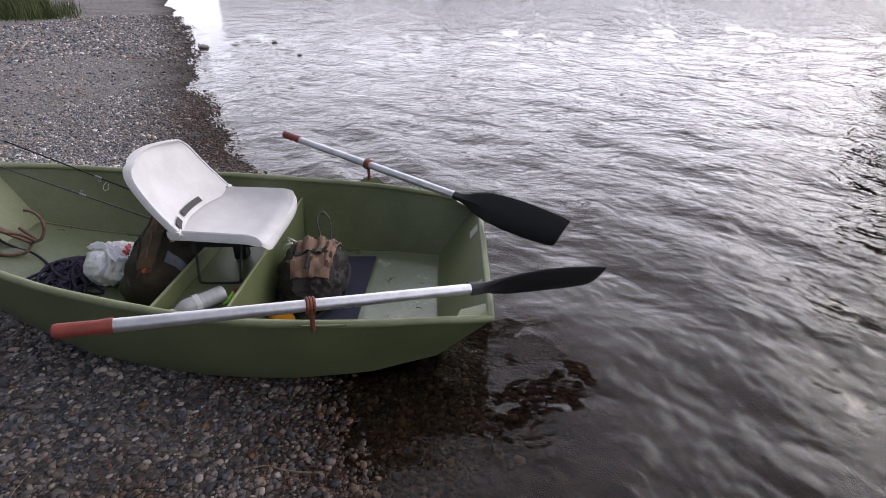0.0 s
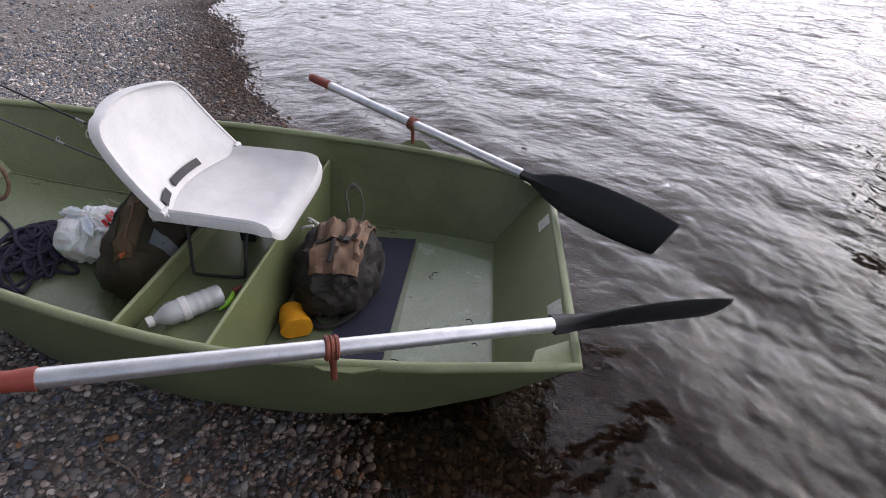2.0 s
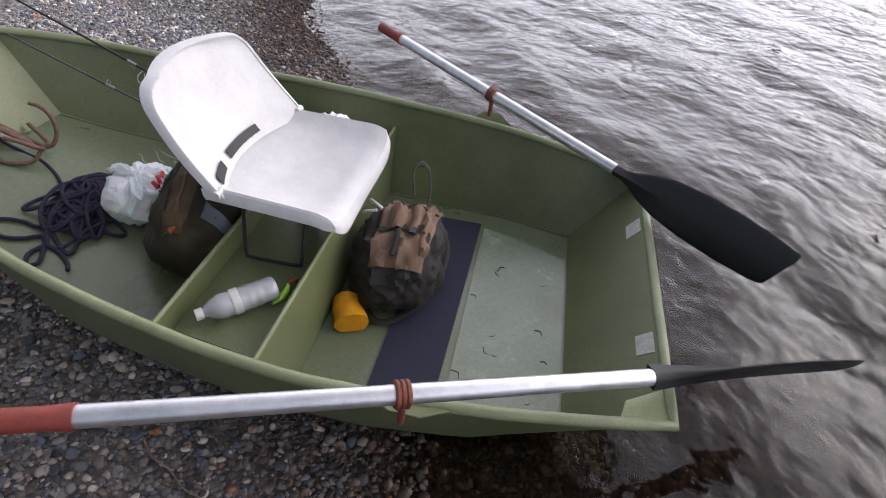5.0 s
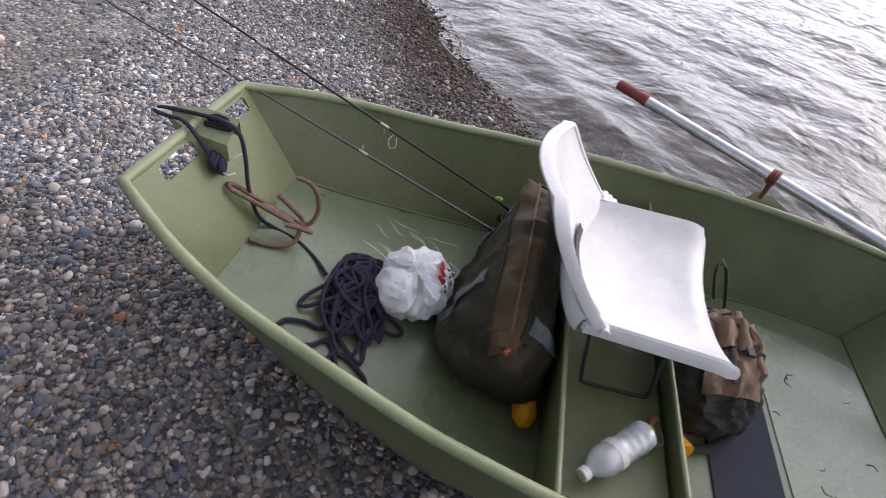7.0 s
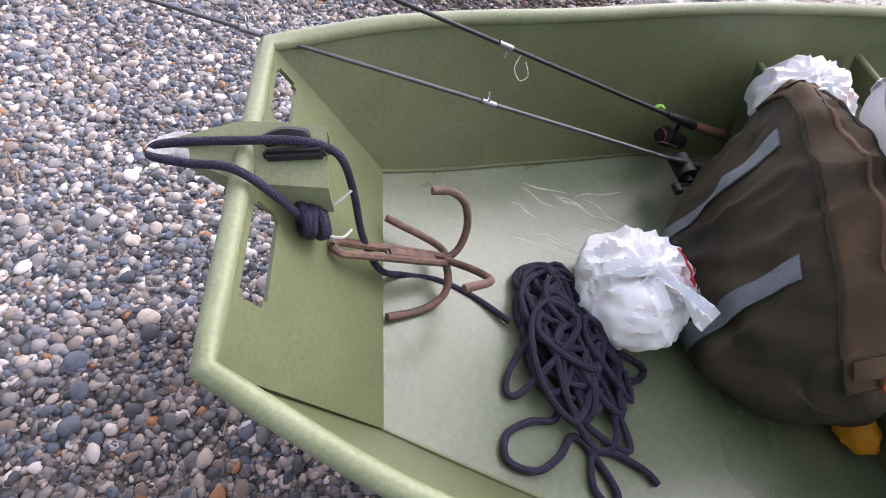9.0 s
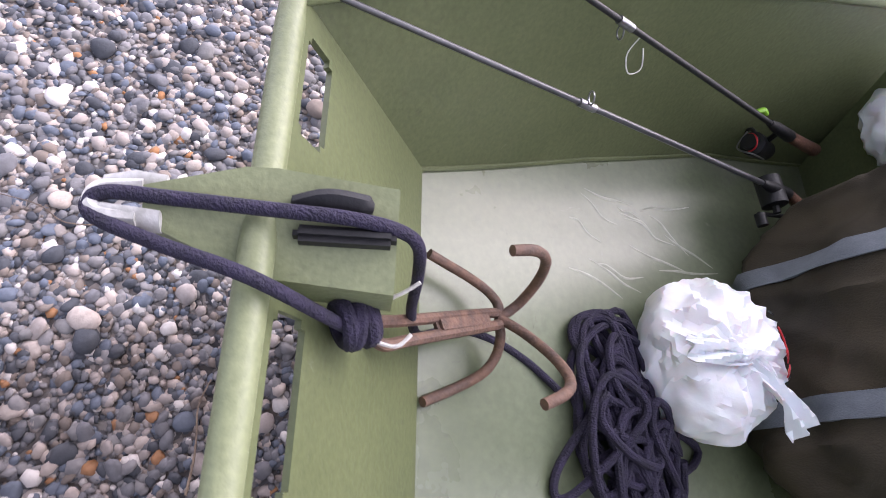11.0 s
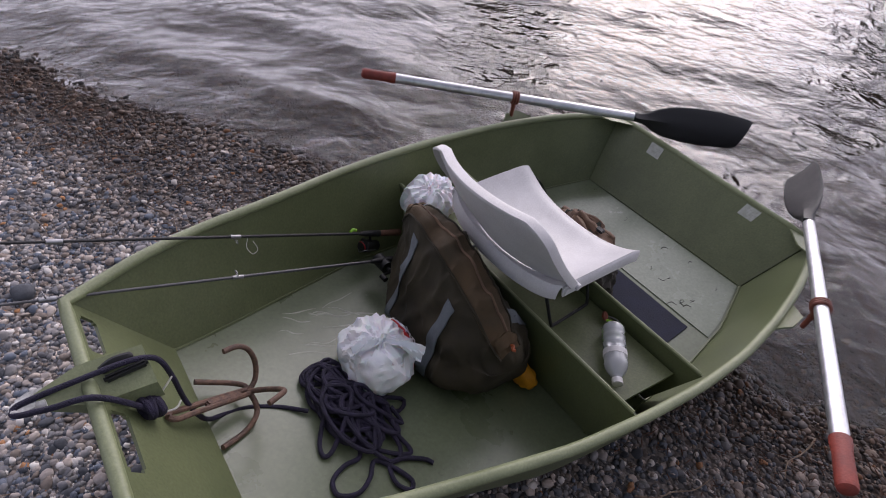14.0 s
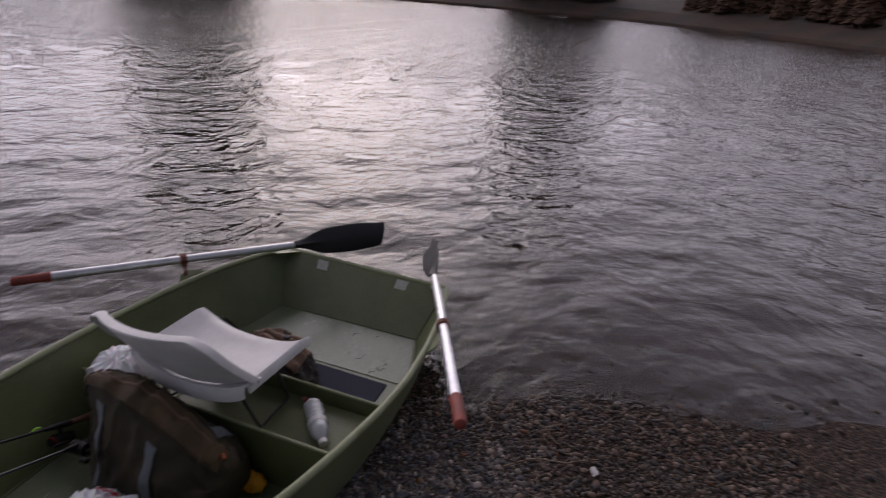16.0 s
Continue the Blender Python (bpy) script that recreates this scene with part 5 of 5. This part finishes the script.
for az, h in ((48, 22), (45.5, 26), (43, 27), (40.5, 23), (12, 18), (9.5, 22), (7, 21), (5, 17), *((-4 - 1.5 * k, 5.0 + 2.2 * ((k * 7) % 5) / 5) for k in range(26)), (66, 4), (74, 5), (90, 5)):
    d = bank_profile(az) + 5 + tr.random() * 5
    low = az < 0
    conifer("shrub" if low else "conifer", far_dir(az, d) + Vector((0, 0, 1.2)), h, int(az * 10 + 500), "low rust-brown autumn shrub on the far bank" if low else "tall dark conifer tree on the far bank", AUTUMN if low else NEEDLE)

# grass tuft at the top of the beach
gr = random.Random(8)
bm = bmesh.new()
for k in range(2600):
    x, y = gr.gauss(-8.7, 0.42), gr.gauss(10.7, 0.5)
    z = ground_z(x, y)
    a = gr.uniform(0, 6.28)
    h = gr.uniform(0.15, 0.5)
    w = Vector((math.cos(a), math.sin(a), 0)) * 0.009
    ln = Vector((gr.gauss(0, 0.10), gr.gauss(0, 0.10), 0))
    b = Vector((x, y, z - 0.01))
    q = [bm.verts.new(v) for v in (b - w, b + w, b + w * 0.7 + ln * 0.4 + Vector((0, 0, h * 0.6)), b + ln + Vector((0, 0, h)), b - w * 0.7 + ln * 0.4 + Vector((0, 0, h * 0.6)))]
    bm.faces.new(q)
ob = new("grass", finish(bm, "grass", GRASS))
tagged(ob, "green grass growing on the upper beach", "grass", kind="stuff")


# ---- twigs on the beach ----
def world_twig(x, y, ang, length, rad, seed):
    r = random.Random(seed)
    pts = []
    for k in range(5):
        t = k / 4 - 0.5
        px, py = x + math.cos(ang) * length * t + r.gauss(0, 0.03 * length), y + math.sin(ang) * length * t + r.gauss(0, 0.03 * length)
        pts.append((px, py, ground_z(px, py) + 0.012 + rad))
    bm = tube(bmesh.new(), curve_points(pts, 4), [rad * (1 - 0.03 * k) for k in range(17)], 6)
    me = finish(bm, "twig", TWIG)
    tagged(new("twig", me), "thin dry brown twig lying on the pebbles", "twig", "beach twigs")


world_twig(0.04, -0.61, radians(-20), 0.24, 0.0028, 1)
tw = random.Random(14)
for k in range(70):
    if k < 34:
        s0, y0 = tw.uniform(-0.55, -0.12), tw.uniform(-2.4, 3.0)
    else:
        s0, y0 = tw.uniform(-1.8, -0.2), tw.uniform(-1.8, 2.6)
    x0 = (s0 + 0.27 - y0 * SHORE_N.y) / SHORE_N.x
    if abs(y0 - CY) < 0.56 and -0.95 < x0 < 1.0:
        continue
    world_twig(x0, y0, tw.uniform(0, 3.14), tw.uniform(0.05, 0.22), tw.uniform(0.0012, 0.003), 100 + k)

world_twig(0.43, -1.03, radians(-62), 0.34, 0.0032, 71)
for k in range(70):
    y0, s0 = tw.uniform(0.75, 2.9), tw.gauss(-0.28, 0.14)
    x0 = (s0 + 0.27 - y0 * SHORE_N.y) / SHORE_N.x
    world_twig(x0, y0, tw.gauss(2.0, 0.7), tw.uniform(0.04, 0.16), tw.uniform(0.001, 0.0024), 300 + k)
bm = bmesh.new()
for k in range(2600):
    y0 = tw.uniform(0.75, 3.4) if k < 1500 else tw.uniform(-2.2, -0.35)
    s0 = tw.gauss(-0.26, 0.13)
    x0 = (s0 + 0.27 - y0 * SHORE_N.y) / SHORE_N.x
    a, L, w = tw.uniform(0, 3.14), tw.uniform(0.010, 0.045), tw.uniform(0.0008, 0.0022)
    z0 = ground_z(x0, y0) + 0.010 + tw.uniform(0, 0.012)
    dv, nv = Vector((math.cos(a), math.sin(a), tw.gauss(0, 0.25))) * L, Vector((-math.sin(a), math.cos(a), 0)) * w
    c0 = Vector((x0, y0, z0))
    q = [bm.verts.new(c0 + o) for o in (-dv / 2, nv + dv * 0.1, dv / 2, -nv, Vector((0, 0, w * 1.5)))]
    for f in ((0, 1, 4), (1, 2, 4), (2, 3, 4), (3, 0, 4), (3, 2, 1, 0)):
        bm.faces.new([q[i] for i in f])
tagged(new("drift_litter", finish(bm, "drift_litter", DRIFT)), "reddish-brown bits of leaf and bark along the waterline", "litter", kind="stuff")
lx, ly = 0.449, -1.167
bm = sheet(lambda u, v: Vector((lx + 0.045 * (u - 0.5), ly + 0.03 * (v - 0.5) * math.sin(math.pi * max(0.05, min(0.95, u))), ground_z(lx, ly) + 0.016 + 0.010 * math.sin(3 * u) * v)), span(0, 1, 9), span(0, 1, 5), 0.001)
ob = new("leaf", finish(bm, "leaf", CORD))
tagged(ob, "pale dry curled leaf lying on the pebbles", "leaf")

# ---- beach stones ----
srand = np.random.RandomState(3)
ICO = bmesh.new()
bmesh.ops.create_icosphere(ICO, subdivisions=2, radius=1.0)
IV = np.array([v.co[:] for v in ICO.verts])
IF = np.array([[v.index for v in f.verts] for f in ICO.faces])
ICO.free()


def stone_shape(rs):
    v = IV.copy()
    n = rs.normal(size=(5, 3))
    for k in range(5):
        d = n[k] / np.linalg.norm(n[k])
        h = rs.uniform(0.62, 0.9)
        dot = v @ d
        v = v - np.outer(np.maximum(0, dot - h) * 0.8, d)
    v *= np.array([1.0, rs.uniform(0.62, 0.95), rs.uniform(0.38, 0.62)])
    return v


SHAPES = [stone_shape(srand) for _ in range(24)]


def spot(area, rs):
    x0, x1, y0, y1 = area
    return rs.uniform(x0, x1), rs.uniform(y0, y1)


def scatter(name, area, count, size, label, keep, shapes=None, faces=None):
    shapes = SHAPES if shapes is None else shapes
    faces = IF if faces is None else faces
    V, F = [], []
    base = 0
    for _ in range(count):
        x, y = spot(area, srand)
        if not keep(x, y):
            continue
        r = min(size * 2.2, size * math.exp(srand.normal(0, 0.38)))
        v = shapes[srand.randint(24)] * r
        a = srand.uniform(0, 6.283)
        c, s_ = math.cos(a), math.sin(a)
        tx, ty = srand.normal(0, 0.25, 2)
        w = np.empty_like(v)
        w[:, 0] = v[:, 0] * c - v[:, 1] * s_ + x
        w[:, 1] = v[:, 0] * s_ + v[:, 1] * c + y
        w[:, 2] = v[:, 2] + tx * v[:, 0] + ty * v[:, 1] + ground_z(x, y) + r * srand.uniform(-0.05, 0.32)
        V.append(w)
        F.append(faces + base)
        base += len(w)
    V, F = np.concatenate(V), np.concatenate(F)
    me = bpy.data.meshes.new(name)
    me.vertices.add(len(V))
    me.vertices.foreach_set("co", V.ravel())
    me.loops.add(F.size)
    me.loops.foreach_set("vertex_index", F.ravel().astype(np.int32))
    me.polygons.add(len(F))
    me.polygons.foreach_set("loop_start", np.arange(0, F.size, 3, dtype=np.int32))
    me.polygons.foreach_set("loop_total", np.full(len(F), 3, dtype=np.int32))
    me.polygons.foreach_set("use_smooth", np.ones(len(F), dtype=bool))
    me.update()
    me.validate()
    me.materials.append(STONES)
    return tagged(new(name, me), label, "stones", kind="stuff")


def dry(x, y):
    s0 = shore_s(x, y)
    under_boat = abs(y - CY) < 0.30 and -0.55 < x < 0.8
    return s0 < 0.6 and not under_boat


scatter("pebbles", (-2.1, 0.9, -1.9, 1.6), 33000, 0.0087, "small mixed grey, tan and white beach pebbles", lambda x, y: dry(x, y) and shore_s(x, y) > -2.0)
COARSE = bmesh.new()
bmesh.ops.create_icosphere(COARSE, subdivisions=1, radius=1.0)
CV = np.array([v.co[:] for v in COARSE.verts])
CF = np.array([[v.index for v in f.verts] for f in COARSE.faces])
COARSE.free()
GRIT = [CV * np.array([1.0, srand.uniform(0.6, 0.95), srand.uniform(0.4, 0.7)]) for _ in range(24)]
scatter("pebbles", (-4.5, 1.6, -3.0, 6.0), 11000, 0.0125, "small mixed grey, tan and white beach pebbles further up", lambda x, y: dry(x, y) and not (-2.1 < x < 0.9 and -1.9 < y < 1.6), GRIT, CF)
scatter("grit", (-2.6, 0.6, 1.5, 4.2), 20000, 0.0085, "fine mixed gravel further along the beach", lambda x, y: dry(x, y) and shore_s(x, y) > -2.0, GRIT, CF)
scatter("grit", (-2.1, 1.0, -1.9, 1.8), 62000, 0.0062, "fine mixed gravel between the pebbles", lambda x, y: dry(x, y) and shore_s(x, y) > -2.0, GRIT, CF)
scatter("grit", (-2.0, -0.75, -0.7, 1.1), 26000, 0.0068, "fine mixed gravel round the bow", dry, GRIT, CF)
scatter("pebbles", (-7.5, 0.5, 5.0, 13.0), 22000, 0.019, "mixed grey pebbles along the far part of the beach", lambda x, y: -4.5 < shore_s(x, y) < 0.3 and (y > 6 or x < -4.5), GRIT, CF)
meshes = []
for k in range(12):
    me = bpy.data.meshes.new("stone")
    me.from_pydata([tuple(p) for p in SHAPES[k]], [], [tuple(int(i) for i in f) for f in IF])
    me.polygons.foreach_set("use_smooth", [True] * len(me.polygons))
    me.materials.append(STONE)
    meshes.append(me)
made = 0
while made < 290:
    x, y = srand.uniform(-1.9, -0.85), srand.uniform(-0.75, 0.95)
    r = 0.0145 * math.exp(srand.normal(0, 0.25))
    ob = new("stone", meshes[srand.randint(12)])
    ob.matrix_world = Matrix.LocRotScale((x, y, ground_z(x, y) + r * 0.32), Euler((srand.normal(0, 0.2), srand.normal(0, 0.2), srand.uniform(0, 6.28))), (r, r, r))
    ob.parent = beach
    made += 1
for x, y, r in ((-1.175, 0.873, 0.040), (-1.307, 0.09, 0.022), (-3.2, 7.4, 0.09), (-2.75, 7.6, 0.07), (-1.4, 6.6, 0.05), (-2.2, 8.0, 0.06)):
    ob = new("stone", meshes[3])
    ob.matrix_world = Matrix.LocRotScale((x, y, max(ground_z(x, y), -0.03) + r * 0.3), Euler((0.1, 0, x)), (r, r, r))
    ob.parent = beach
